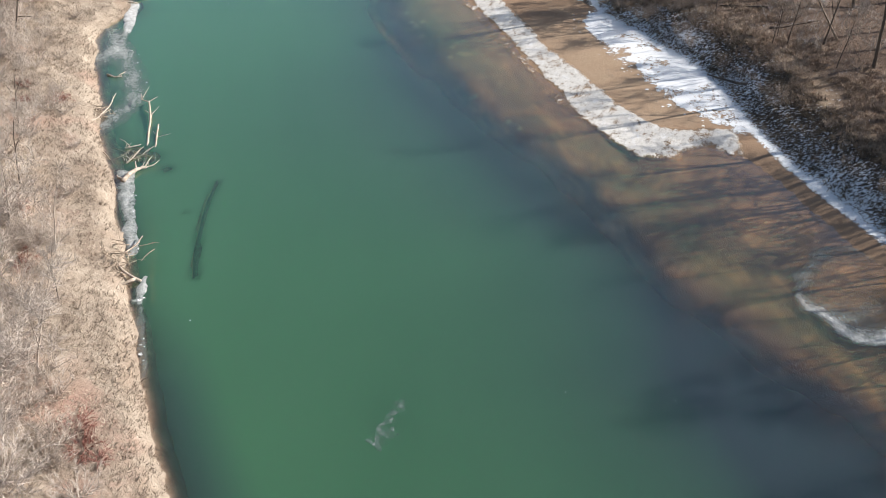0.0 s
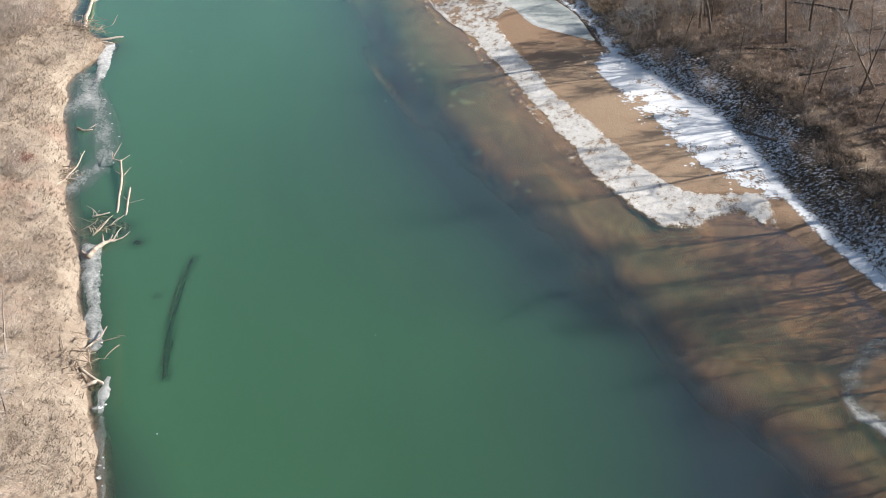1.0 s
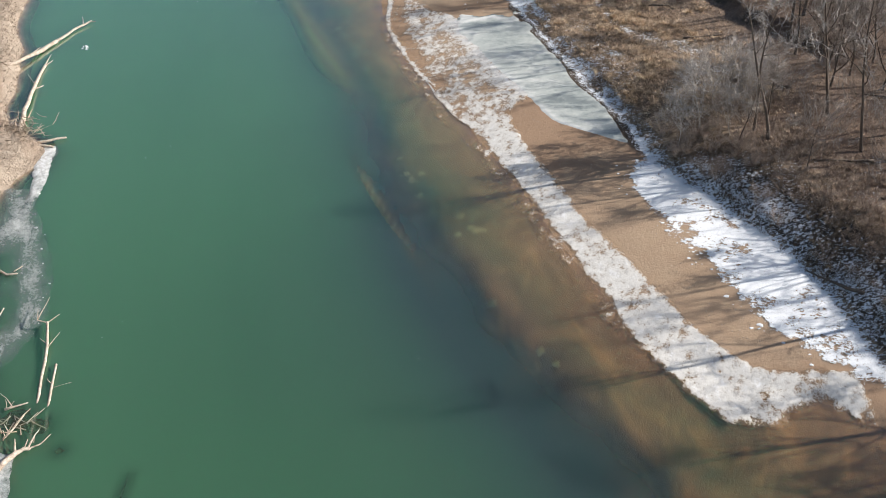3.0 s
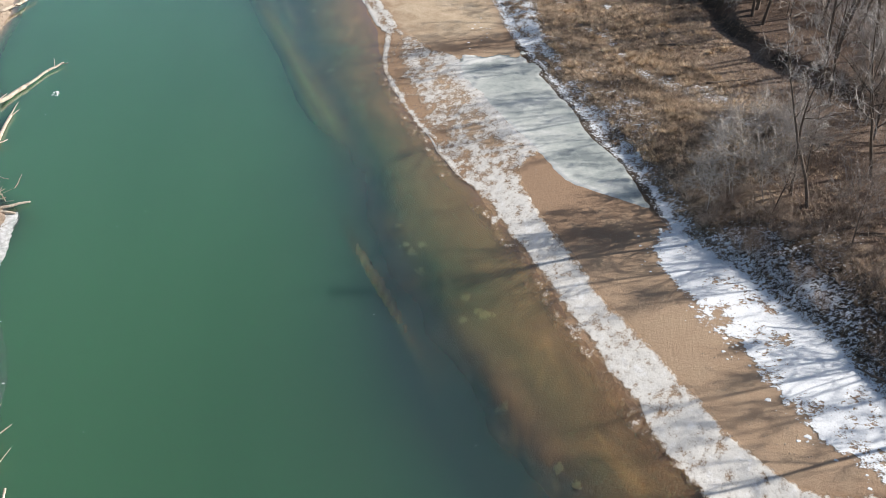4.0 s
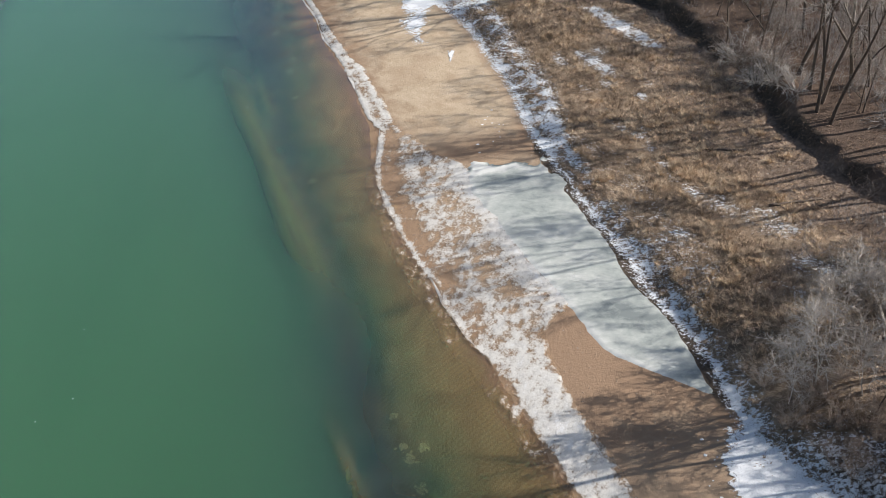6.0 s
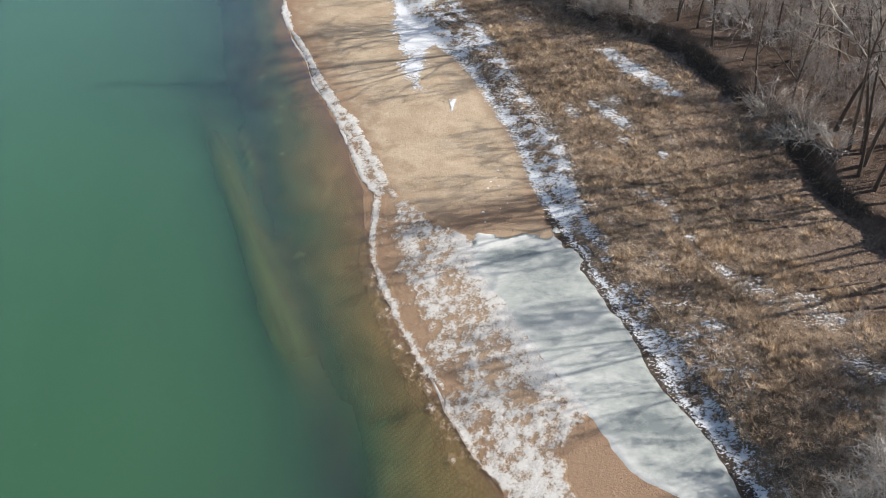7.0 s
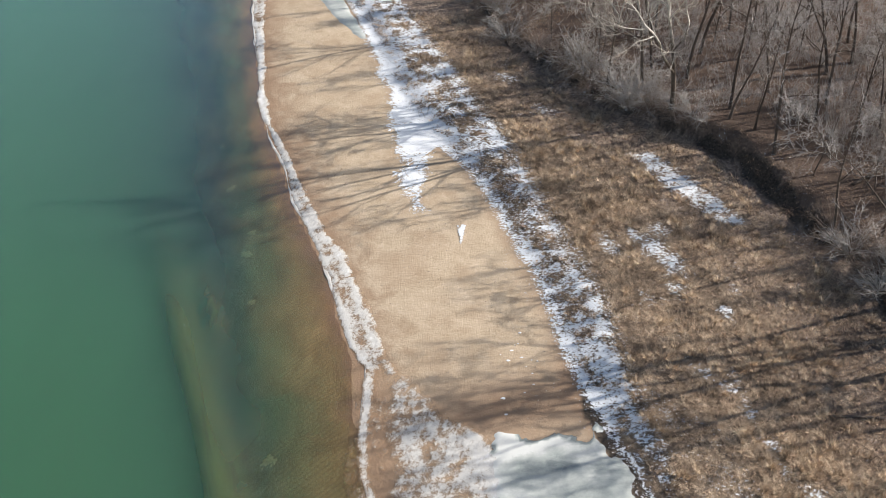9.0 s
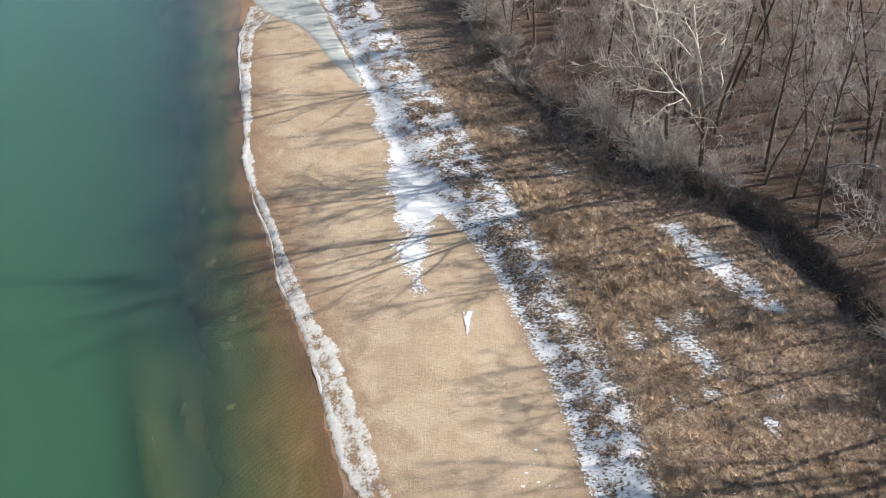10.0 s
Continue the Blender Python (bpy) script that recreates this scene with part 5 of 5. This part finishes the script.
# ---- dead grass ----
def grass_stuff(name, count, box, chance, tall, blades, mat, label, seed, lean=0.8, width=0.022):
    r = np.random.RandomState(seed)
    x, y = r.uniform(box[0], box[1], count), r.uniform(box[2], box[3], count)
    ok = r.uniform(0, 1, count) < chance(x, y)
    x, y = x[ok], y[ok]
    n = len(x)
    size = tall * r.uniform(0.5, 1.2, n)
    tilt = r.uniform(0, 6.283, n)
    x, y, size, tilt = (np.repeat(v, blades) for v in (x, y, size, tilt))
    m = n * blades
    a = r.uniform(0, 6.283, m)
    bx, by = x + np.cos(a) * size * 0.25 * r.uniform(0, 1, m), y + np.sin(a) * size * 0.25 * r.uniform(0, 1, m)
    z = lie(bx, by) - 0.03
    out = lean * size * r.uniform(0.2, 1.0, m)
    tx, ty = bx + np.cos(a) * out + np.cos(tilt) * size * 0.35, by + np.sin(a) * out + np.sin(tilt) * size * 0.35
    tz = z + size * r.uniform(0.55, 1.0, m)
    px, py = -np.sin(a) * width * size / tall, np.cos(a) * width * size / tall
    co = np.empty((m, 3, 3))
    co[:, 0] = np.stack([bx + px, by + py, z], 1)
    co[:, 1] = np.stack([bx - px, by - py, z], 1)
    co[:, 2] = np.stack([tx, ty, tz], 1)
    me = bpy.data.meshes.new(name)
    me.vertices.add(m * 3), me.loops.add(m * 3), me.polygons.add(m)
    me.vertices.foreach_set("co", co.ravel())
    me.loops.foreach_set("vertex_index", np.arange(m * 3))
    me.polygons.foreach_set("loop_start", np.arange(0, m * 3, 3))
    me.update(calc_edges=True)
    me.materials.append(mat)
    return tagged(new(name, me), label, "grass", kind="stuff")


def in_meadow(x, y):
    return step(-0.2, 0.8, x - mixed_right(y)) * (1 - 0.55 * step(-12, -6, x - scarp(y) + 2.0 * np.sin(y * 0.6)) - 0.45 * step(-2.5, -1.0, x - scarp(y))) * step(72, 77, y) * (1 - step(26, 31, x) * (1 - step(92, 98, y))) * (0.45 + 0.55 * step(0.38, 0.58, fbm(x, y, 3.5, 3, 201))) * (1 - 0.85 * np.maximum(step(-0.42, -0.15, meadow_snow(x, y)), step(-0.3, 0.1, strip_snow(x, y))))


def in_band(x, y):
    return step(0.3, 0.9, x - bank_toe(y)) * (1 - step(-0.2, 0.8, x - mixed_right(y))) * step(66, 70, y) * (0.02 + 0.98 * tuft_field(x, y) ** 2)


def in_weeds(x, y):
    d = x - bank_toe(y)
    return step(0.3, 1.5, d) * (1 - step(4.5, 7.0, d)) * (1 - step(66, 72, y)) * (0.35 + 0.65 * step(0.35, 0.6, fbm(x, y, 2.5, 3, 205)))


def on_near_bank(x, y):
    d = left_bank(y) - x
    return step(-0.25, 0.3, d) * (0.35 + 0.65 * step(0.38, 0.6, fbm(x, y, 2.5, 3, 207)))


grass_stuff("meadow_grass", 230000, (-2, 34, 72, 150), in_meadow, 0.25, 6, M_MEADOW, "matted golden-brown dead meadow grass", 1, 1.7, 0.016)
grass_stuff("bank_grass", 190000, (-12, 20, 66, 170), in_band, 0.26, 6, M_MEADOW, "dead grass tufts poking through snow", 2, 1.0, 0.017)
grass_stuff("bank_stalks", 20000, (-12, 20, 66, 170), in_band, 0.28, 6, M_DARKGRASS, "dark dead stalks poking through snow", 5, 0.9, 0.02)


def in_tussocks(x, y):
    return in_meadow(x, y) * step(0.50, 0.60, fbm(x, y, 1.4, 3, 211))


grass_stuff("meadow_tussocks", 30000, (-2, 34, 72, 150), in_tussocks, 0.52, 18, M_STRAW, "shaggy golden tussocks of dead grass", 9, 1.0, 0.018)
M_BROWNWEED = blade_material("brown_meadow_weeds", (0.2, (0.14, 0.103, 0.075)), (0.5, (0.28, 0.21, 0.152)), (0.8, (0.44, 0.34, 0.255)))


def in_brown(x, y):
    return in_meadow(x, y) * step(0.46, 0.56, fbm(x, y, 6.0, 3, 215))


grass_stuff("meadow_weeds", 26000, (-2, 34, 72, 150), in_brown, 0.42, 8, M_BROWNWEED, "brown dead weeds among pale meadow grass", 8, 0.8, 0.018)


def on_wood_floor(x, y):
    e = np.where(y > 88, x - scarp(y) + 12.0, x - bank_toe(y) - 6.0)
    return step(0, 3, e) * (1 - step(16, 24, e)) * (0.3 + 0.7 * step(0.4, 0.6, fbm(x, y, 1.5, 3, 221)))


M_LITTER = blade_material("fallen_leaves", (0.2, (0.12, 0.085, 0.062)), (0.5, (0.35, 0.245, 0.17)), (0.8, (0.72, 0.53, 0.38)))
grass_stuff("leaf_litter", 140000, (4, 46, 44, 150), on_wood_floor, 0.11, 3, M_LITTER, "curled brown fallen leaves on the floor of the wood", 12, 1.6, 0.05)
grass_stuff("bank_weeds", 40000, (15, 42, 24, 84), in_weeds, 0.42, 7, M_DARKGRASS, "dark dead weeds on the steep bank", 3, 0.8, 0.024)
grass_stuff("bank_tussocks", 30000, (20, 42, 40, 82), lambda x, y: step(3.4, 5.0, x - bank_toe(y)) * (1 - step(10, 14, x - bank_toe(y))) * step(0.40, 0.55, fbm(x, y, 2.2, 3, 241)), 0.40, 8, M_BANKTUFT, "tan tussocks of dead grass above the bank", 15, 1.1, 0.02)
grass_stuff("near_bank_grass", 110000, (-46, -11, 8, 110), on_near_bank, 0.26, 5, M_BANKGRASS, "pale straw-coloured grass on the near bank", 4, 1.6, 0.026)


M_BANKWEEDS = blade_material("brown_bank_weeds", (0.2, (0.18, 0.13, 0.105)), (0.5, (0.31, 0.235, 0.19)), (0.8, (0.44, 0.35, 0.29)))
grass_stuff("near_bank_weeds", 34000, (-48, -11, 6, 112), lambda x, y: step(0.8, 2.0, left_bank(y) - x) * step(0.48, 0.62, fbm(x, y, 2.8, 3, 231)), 0.24, 6, M_BANKWEEDS, "brown dead weeds in patches on the near bank", 14, 1.1, 0.018)


# ---- near bank: brush and young trees ----
pale = Planter([shrub_thing("shrub", 151, 2.6, M_PALEBRUSH, "pale grey leafless brush on the near bank", 28, 1.1, 6), shrub_thing("shrub", 152, 2.0, M_PALEBRUSH, "pale grey leafless brush on the near bank", 26, 1.3, 6)], "pale brush of the near bank")
young = Planter([tree_thing("sapling", 161, 8, M_PALEBRUSH, M_PALEBRUSH, "pale leafless young tree on the near bank", 9, 0.25, 0.32, 2, 6, 0.010),
                 tree_thing("sapling", 162, 7, M_BARK, M_PALEBRUSH, "dark-stemmed leafless young tree on the near bank", 9, 0.3, 0.34, 2, 6, 0.010)], "young trees of the near bank")
for x, y, k, s in ((-24.84, 29.6, 0, 0.85), (-23.27, 25.0, 1, 0.6), (-22.48, 18.6, 0, 0.95), (-23.89, 15.6, 0, 0.8), (-27.12, 26.5, 1, 1.0), (-29.55, 37.2, 1, 0.9),
                   (-32.62, 46, 1, 0.8), (-37.89, 61.0, 1, 1.3), (-34.58, 53, 0, 0.7), (-28.3, 31.5, 0, 0.9), (-40.87, 72, 1, 0.9)):
    young.put(k, x, y, rng.uniform(0, 360), s, rng.uniform(6, 20))
for x, y, s in ((-22.4, 15.6, 1.5), (-23.8, 13.6, 1.4), (-22.2, 18.8, 1.2), (-24.6, 17.0, 1.6), (-25.4, 20.4, 1.3), (-27.0, 23.4, 1.3), (-28.6, 27.2, 1.2),
                (-31.4, 33.5, 1.4), (-32.6, 37.0, 1.4), (-34.0, 40.6, 1.3), (-36.4, 46.0, 1.3), (-38.0, 50.6, 1.2), (-37.4, 57.0, 1.1), (-40.6, 62.0, 1.2)):
    pale.put(rng.randrange(2), x, y, rng.uniform(0, 360), s)
M_BRIAR = bark_material("red_briar_canes", (0.22, 0.09, 0.075), (0.42, 0.22, 0.18))
briars = Planter([shrub_thing("briar", 171, 1.0, M_BRIAR, "low tangle of red-brown briar canes", 40, 1.6, 6, -0.2)], "red briars of the near bank")
for x, y in ((-33.4, 49.6), (-31.2, 51.0), (-28.8, 33.6), (-29.6, 34.6), (-18.6, 13.4), (-17.6, 12.6), (-19.4, 15.0), (-26.4, 28.0), (-34.6, 52.6)):
    briars.put(0, x, y, rng.uniform(0, 360), rng.uniform(0.8, 1.3))
for _ in range(150):
    y = rng.uniform(6, 100)
    d = 2.4 + 8.0 * rng.random() ** 0.6
    pale.put(rng.randrange(2), float(left_bank(y)) - d, y, rng.uniform(0, 360), (0.25 + 0.12 * d) * rng.uniform(0.7, 1.2), 8)


# ---- driftwood along the near bank ----
def wood_piece(pts, r0, r1, mat, name="branch", n=7, knots=0.12, seed=1):
    g = random.Random(seed)
    P = [Vector(p) for p in pts]
    fine = []
    for i in range(len(P) - 1):
        for k in range(3):
            fine.append(P[i].lerp(P[i + 1], k / 3) + Vector((g.uniform(-1, 1), g.uniform(-1, 1), g.uniform(-0.5, 0.5))) * r0 * knots * (1 if i or k else 0))
    fine.append(P[-1])
    V, F = [], []
    m = len(fine) - 1
    tube(V, F, fine, [(r0 + (r1 - r0) * i / m) * g.uniform(0.9, 1.1) for i in range(m + 1)], n)
    F.append(tuple(range(n))[::-1])
    return mesh_of(name, V, F, mat)


def driftwood(name, label, trunk, r0, r1, mat, limbs=(), seed=1):
    ob = tagged(new(name, wood_piece(trunk, r0 * 0.68, r1 * 0.62, mat, "log", 9, 0.45, seed)), label, "driftwood", "driftwood on the near bank")
    for i, (pts, a, b) in enumerate(limbs):
        part("branch", wood_piece(pts, a * 0.7, b * 0.6, mat, "branch", 6, 0.5, seed * 10 + i), ob)
    g = random.Random(seed * 7 + 3)
    for _ in range(2):
        i = g.randrange(len(trunk) - 1)
        p = Vector(trunk[i]).lerp(Vector(trunk[i + 1]), g.random())
        way = around(g, (Vector(trunk[i + 1]) - Vector(trunk[i])).normalized(), g.uniform(35, 75))
        way.z = abs(way.z) * 0.6
        pts = wander(g, p, way, g.uniform(0.25, 0.6), 3, 0.35, 0.0)
        part("twig", wood_piece([tuple(q) for q in pts], 0.03, 0.01, mat, "twig", 4, 0.3, g.randrange(999)), ob)
    return ob


driftwood("driftwood_log", "long bleached bare log lying over the shallows", [(-33.33, 74.88, 0.63), (-34.27, 79.52, 0.42), (-35.06, 84.22, 0.24), (-35.29, 88.20, 0.17)], 0.34, 0.2, M_DRIFT,
          [([(-34.9, 83.24, 0.32), (-34.11, 84.00, 0.35)], 0.09, 0.05), ([(-35.29, 88.00, 0.17), (-34.74, 88.80, 0.35)], 0.1, 0.03), ([(-35.29, 88.00, 0.17), (-35.37, 90.36, 0.21)], 0.1, 0.04),
           ([(-34.98, 84.36, 0.21), (-36.39, 86.72, 0.07)], 0.06, 0.03)], 1)
driftwood("driftwood_log", "forked bleached log with a splintered end", [(-39.46, 86.27, 0.98), (-37.89, 88.24, 0.49), (-36.47, 91.32, 0.24), (-35.68, 93.16, 0.21)], 0.24, 0.3, M_DRIFT,
          [([(-35.84, 92.96, 0.21), (-34.74, 95.70, 0.17), (-33.56, 97.62, 0.24)], 0.2, 0.14), ([(-34.11, 96.76, 0.21), (-34.35, 97.68, 0.63)], 0.08, 0.04),
           ([(-37.41, 89.12, 0.42), (-36.94, 92.04, 0.14)], 0.1, 0.06), ([(-33.72, 97.32, 0.24), (-33.01, 97.30, 0.35)], 0.09, 0.05)], 2)
driftwood("driftwood_log", "pale log jutting from a root mass over the river", [(-32.85, 74.60, 0.35), (-31.6, 74.52, 0.24), (-29.71, 75.44, 0.14)], 0.26, 0.12, M_DRIFT,
          [([(-32.23, 74.08, 0.28), (-30.34, 74.04, 0.14)], 0.22, 0.12)], 3)
driftwood("driftwood_log", "weathered pole standing slanted out of the water", [(-22.72, 42.80, -0.60), (-23.11, 46.96, 0.03), (-23.74, 50.68, 0.28), (-24.29, 52.72, 0.42)], 0.14, 0.13, M_DRIFT,
          [([(-24.29, 52.62, 0.42), (-24.84, 52.68, 0.63), (-25.07, 53.59, 0.70)], 0.07, 0.03), ([(-24.29, 52.62, 0.42), (-23.66, 53.26, 0.56)], 0.06, 0.03), ([(-24.84, 52.68, 0.63), (-24.6, 54.63, 0.84)], 0.05, 0.02),
           ([(-23.82, 50.88, 0.28), (-24.29, 51.22, 0.42)], 0.05, 0.03), ([(-23.74, 50.28, 0.28), (-23.19, 51.64, 0.49)], 0.05, 0.02)], 4)
driftwood("driftwood_log", "weathered pole standing slanted out of the water", [(-21.93, 43.20, -0.60), (-22.4, 46.46, 0.03), (-22.72, 49.12, 0.24)], 0.13, 0.11, M_DRIFT,
          [([(-22.56, 47.28, 0.10), (-21.38, 47.62, 0.24)], 0.03, 0.015)], 5)
driftwood("driftwood_stump", "bleached stump with broken roots in shallow water", [(-23.66, 40.88, 0.10), (-23.35, 41.8, 0.24), (-22.95, 42.4, 0.22), (-22.3, 42.7, 0.16)], 0.3, 0.15, M_DRIFT,
          [([(-22.45, 42.6, 0.16), (-22.2, 43.3, 0.42), (-22.0, 43.9, 0.5)], 0.09, 0.03), ([(-22.4, 42.7, 0.14), (-21.75, 43.0, 0.22), (-21.4, 43.6, 0.28)], 0.08, 0.03),
           ([(-22.95, 42.4, 0.22), (-23.19, 43.2, 0.42)], 0.11, 0.04), ([(-23.58, 41.04, 0.14), (-24.29, 41.64, 0.14)], 0.2, 0.1), ([(-22.6, 42.6, 0.2), (-22.5, 43.2, 0.35)], 0.07, 0.03)], 6)
driftwood("driftwood_branch", "splintered branch lying among drowned twigs", [(-24.68, 45.68, 0.10), (-23.5, 46.14, 0.14)], 0.12, 0.06, M_DRIFT,
          [([(-24.29, 45.88, 0.10), (-24.84, 46.48, 0.28), (-25.39, 46.88, 0.28)], 0.05, 0.02)], 7)
driftwood("driftwood_branch", "splintered branch lying among drowned twigs", [(-24.05, 43.52, 0.07), (-23.58, 44.40, 0.17), (-23.34, 45.16, 0.21)], 0.09, 0.04, M_DRIFT,
          [([(-23.82, 43.88, 0.10), (-24.29, 44.52, 0.24)], 0.06, 0.02), ([(-23.11, 44.62, 0.07), (-22.56, 45.20, 0.35)], 0.06, 0.03), ([(-22.72, 44.92, 0.24), (-22.24, 45.42, 0.42)], 0.05, 0.02)], 8)
driftwood("driftwood_branch", "bleached forked branch leaning on the bank", [(-29.08, 47.80, 0.70), (-27.98, 50.20, 0.35), (-27.51, 52.00, 0.35), (-27.43, 54.04, 0.49)], 0.16, 0.05, M_DRIFT,
          [([(-27.82, 50.60, 0.35), (-27.2, 51.42, 0.42)], 0.09, 0.04), ([(-28.22, 49.80, 0.35), (-28.3, 51.28, 0.63)], 0.06, 0.03)], 9)
driftwood("driftwood_branch", "short dark-sided log frozen in cove ice", [(-29.4, 58.40, 0.08), (-28.61, 57.88, 0.10), (-27.98, 57.96, 0.13)], 0.14, 0.09, M_DRIFT, [([(-28.3, 58.18, 0.10), (-27.82, 58.66, 0.21)], 0.08, 0.05)], 10)
driftwood("driftwood_log", "bleached fallen pole sliding off the bank", [(-23.74, 33.79, 1.05), (-22.32, 31.68, 0.63), (-20.91, 29.80, 0.35), (-19.49, 28.82, 0.24)], 0.13, 0.16, M_DRIFT,
          [([(-21.69, 30.92, 0.42), (-20.67, 32.68, 0.28), (-20.44, 33.60, 0.35)], 0.09, 0.05), ([(-22.79, 32.31, 0.77), (-21.54, 32.36, 0.56)], 0.08, 0.04), ([(-19.81, 29.02, 0.24), (-20.91, 28.36, 0.21)], 0.18, 0.1),
           ([(-22.64, 29.80, 0.70), (-20.59, 29.40, 0.35)], 0.07, 0.05)], 11)
driftwood("driftwood_log", "dead tangle of roots at the far end of the near bank", [(-42.92, 108.28, 0.63), (-41.82, 110.32, 0.42), (-40.87, 112.80, 0.35)], 0.3, 0.15, M_DRIFT,
          [([(-41.97, 110.12, 0.42), (-41.19, 109.68, 0.63)], 0.15, 0.06), ([(-41.66, 110.92, 0.42), (-41.97, 111.83, 0.84)], 0.12, 0.05)], 12)
sunk = tagged(new("sunken_log", wood_piece([(-16.03, 29.3, -0.95), (-16.43, 32, -0.8), (-16.74, 36, -0.65), (-16.66, 39, -0.5), (-16.43, 41.2, -0.25)], 0.42, 0.22, M_DARKWOOD, "log", 9, 0.1, 20)),
              "dark waterlogged trunk sunk in green water", "log")


def brush_pile(x, y, wide, deep, count, seed, label):
    g = random.Random(seed)
    ob = new("driftwood_heap")
    ob.location = (x, y, max(h1(x, y), 0.0))
    for _ in range(count):
        V, F = [], []
        a, ln = g.uniform(0, 6.283), g.uniform(0.5, 1.5)
        p = Vector((g.gauss(0, wide), g.gauss(0, deep), g.uniform(0.0, 0.6)))
        d = Vector((math.cos(a), math.sin(a), g.uniform(-0.15, 0.45)))
        pts = wander(g, p - d * ln * 0.5, d, ln, 3, 0.2, 0)
        r = g.uniform(0.015, 0.05)
        tube(V, F, pts, [r, r * 0.9, r * 0.7, r * 0.4], 4)
        part("stick", mesh_of("stick", V, F, M_STICK), ob)
    return tagged(ob, label, "driftwood heap")


brush_pile(-33.64, 75.2, 1.3, 0.9, 150, 1, "heap of tangled roots and sticks on a point")
brush_pile(-21.54, 30.6, 0.9, 0.9, 60, 2, "tangle of dead sticks at the water's edge")
brush_pile(-23.42, 44.4, 0.6, 0.4, 17, 3, "drowned twigs caught behind a stump")
brush_pile(-38.99, 86.0, 0.6, 0.7, 50, 4, "dark heap of twigs on the bank")
brush_pile(-27.98, 51.0, 0.4, 0.4, 22, 5, "small heap of twigs under a forked branch")

# ---- a fallen tree and dead limbs in the wood ----
driftwood("fallen_tree", "dead leaning trunk in the leaf litter", [(36.63, 58.6, h1(36.63, 58.6)), (35.21, 60.4, 5.0), (33.8, 62.4, 7.6)], 0.16, 0.06, M_STICK, (), 30)
for i, (x, y, a, ln) in enumerate(((30.26, 66.3, 176, 4.5), (33.8, 62.0, 12, 5.0), (28.3, 78.0, 160, 3.5), (25.94, 90.0, 8, 4.0), (31.44, 118.0, 30, 4.0), (37.73, 75.0, 150, 5.0), (22.79, 97.0, 172, 3.0), (25.94, 54.5, 128, 4.0))):
    ca, sa = math.cos(radians(a)), math.sin(radians(a))
    pts = [(x + ca * ln * f, y + sa * ln * f, h1(x + ca * ln * f, y + sa * ln * f) + 0.08) for f in (-0.5, -0.17, 0.17, 0.5)]
    tagged(new("fallen_branch", wood_piece(pts, 0.12, 0.05, M_BARK, "fallen_branch", 6, 0.4, 40 + i)), "dead branch lying on fallen leaves", "branch", "fallen branches")

# ---- pale clumps under water, pebbles, floating chips ----
def algae_tuft(x, y, r, seed):
    """A loose drift of small frayed flakes on the bed, thick in the middle."""
    g = random.Random(seed)
    V, F = [], []
    for _ in range(int(24 + 90 * r)):
        cx, cy = x + g.gauss(0, r * 0.38), y + g.gauss(0, r * 0.38)
        s, turn, b = g.uniform(0.04, 0.12), g.uniform(0, 6.28), len(V)
        z = h1(cx, cy) + 0.02
        V.extend([(cx + math.cos(turn + k * 1.047) * s * g.uniform(0.5, 1.3), cy + math.sin(turn + k * 1.047) * s * g.uniform(0.5, 1.3), z) for k in range(6)])
        V.append((cx, cy, z + s * 0.05))
        F.extend([(b + k, b + (k + 1) % 6, b + 6) for k in range(6)])
    return tagged(new("algae_clump", mesh_of("algae_clump", V, F, M_ALGAE)), "pale yellow algae clump on the river bed", "algae", "algae clumps on the shoal")


for i, (x, y, r) in enumerate(ALGAE_CLUMPS):
    algae_tuft(x, y, r, i)


def scatter(name, count, box, ok, lo, hi, mat, label, category, seed, z=None):
    g = np.random.RandomState(seed)
    V, F = [], []
    for _ in range(count):
        x, y = g.uniform(box[0], box[1]), g.uniform(box[2], box[3])
        if not ok(x, y):
            continue
        r = lo + (hi - lo) * g.uniform() ** 3
        b, base = len(V), (h1(x, y) if z is None else z)
        ring = g.uniform(0, 6.28)
        V.extend([(x + math.cos(ring + k * 1.257) * r * g.uniform(0.7, 1.2), y + math.sin(ring + k * 1.257) * r * g.uniform(0.7, 1.2), base - 0.01) for k in range(5)])
        V.append((x, y, base + r * 0.8))
        F.extend([(b + k, b + (k + 1) % 5, b + 5) for k in range(5)])
    return tagged(new(name, mesh_of(name, V, F, mat, False)), label, category, kind="stuff")


scatter("pebbles", 40000, (-18, 26, 46, 158), lambda x, y: float(ice_inner(y)) < x < float(bank_toe(y)) + 0.3 and value_noise(x / 3.0, y / 3.0, 5) + 0.5 * value_noise(x, y, 6) > 0.78, 0.01, 0.065, M_STONE, "scattered pebbles and bits of debris on sand", "pebbles", 5)
scatter("ice_chips", 70, (-36, 28, 8, 120), lambda x, y: h1(x, y) < -0.4, 0.012, 0.045, M_CHIP, "tiny floating chips of ice", "ice chips", 6, 0.005)
scatter("ice_chips", 14, (-33.0, -32.3, 91.6, 92.6), lambda x, y: True, 0.06, 0.14, M_CHIP, "cluster of white ice bits drifting by a log", "ice chips", 7, 0.005)
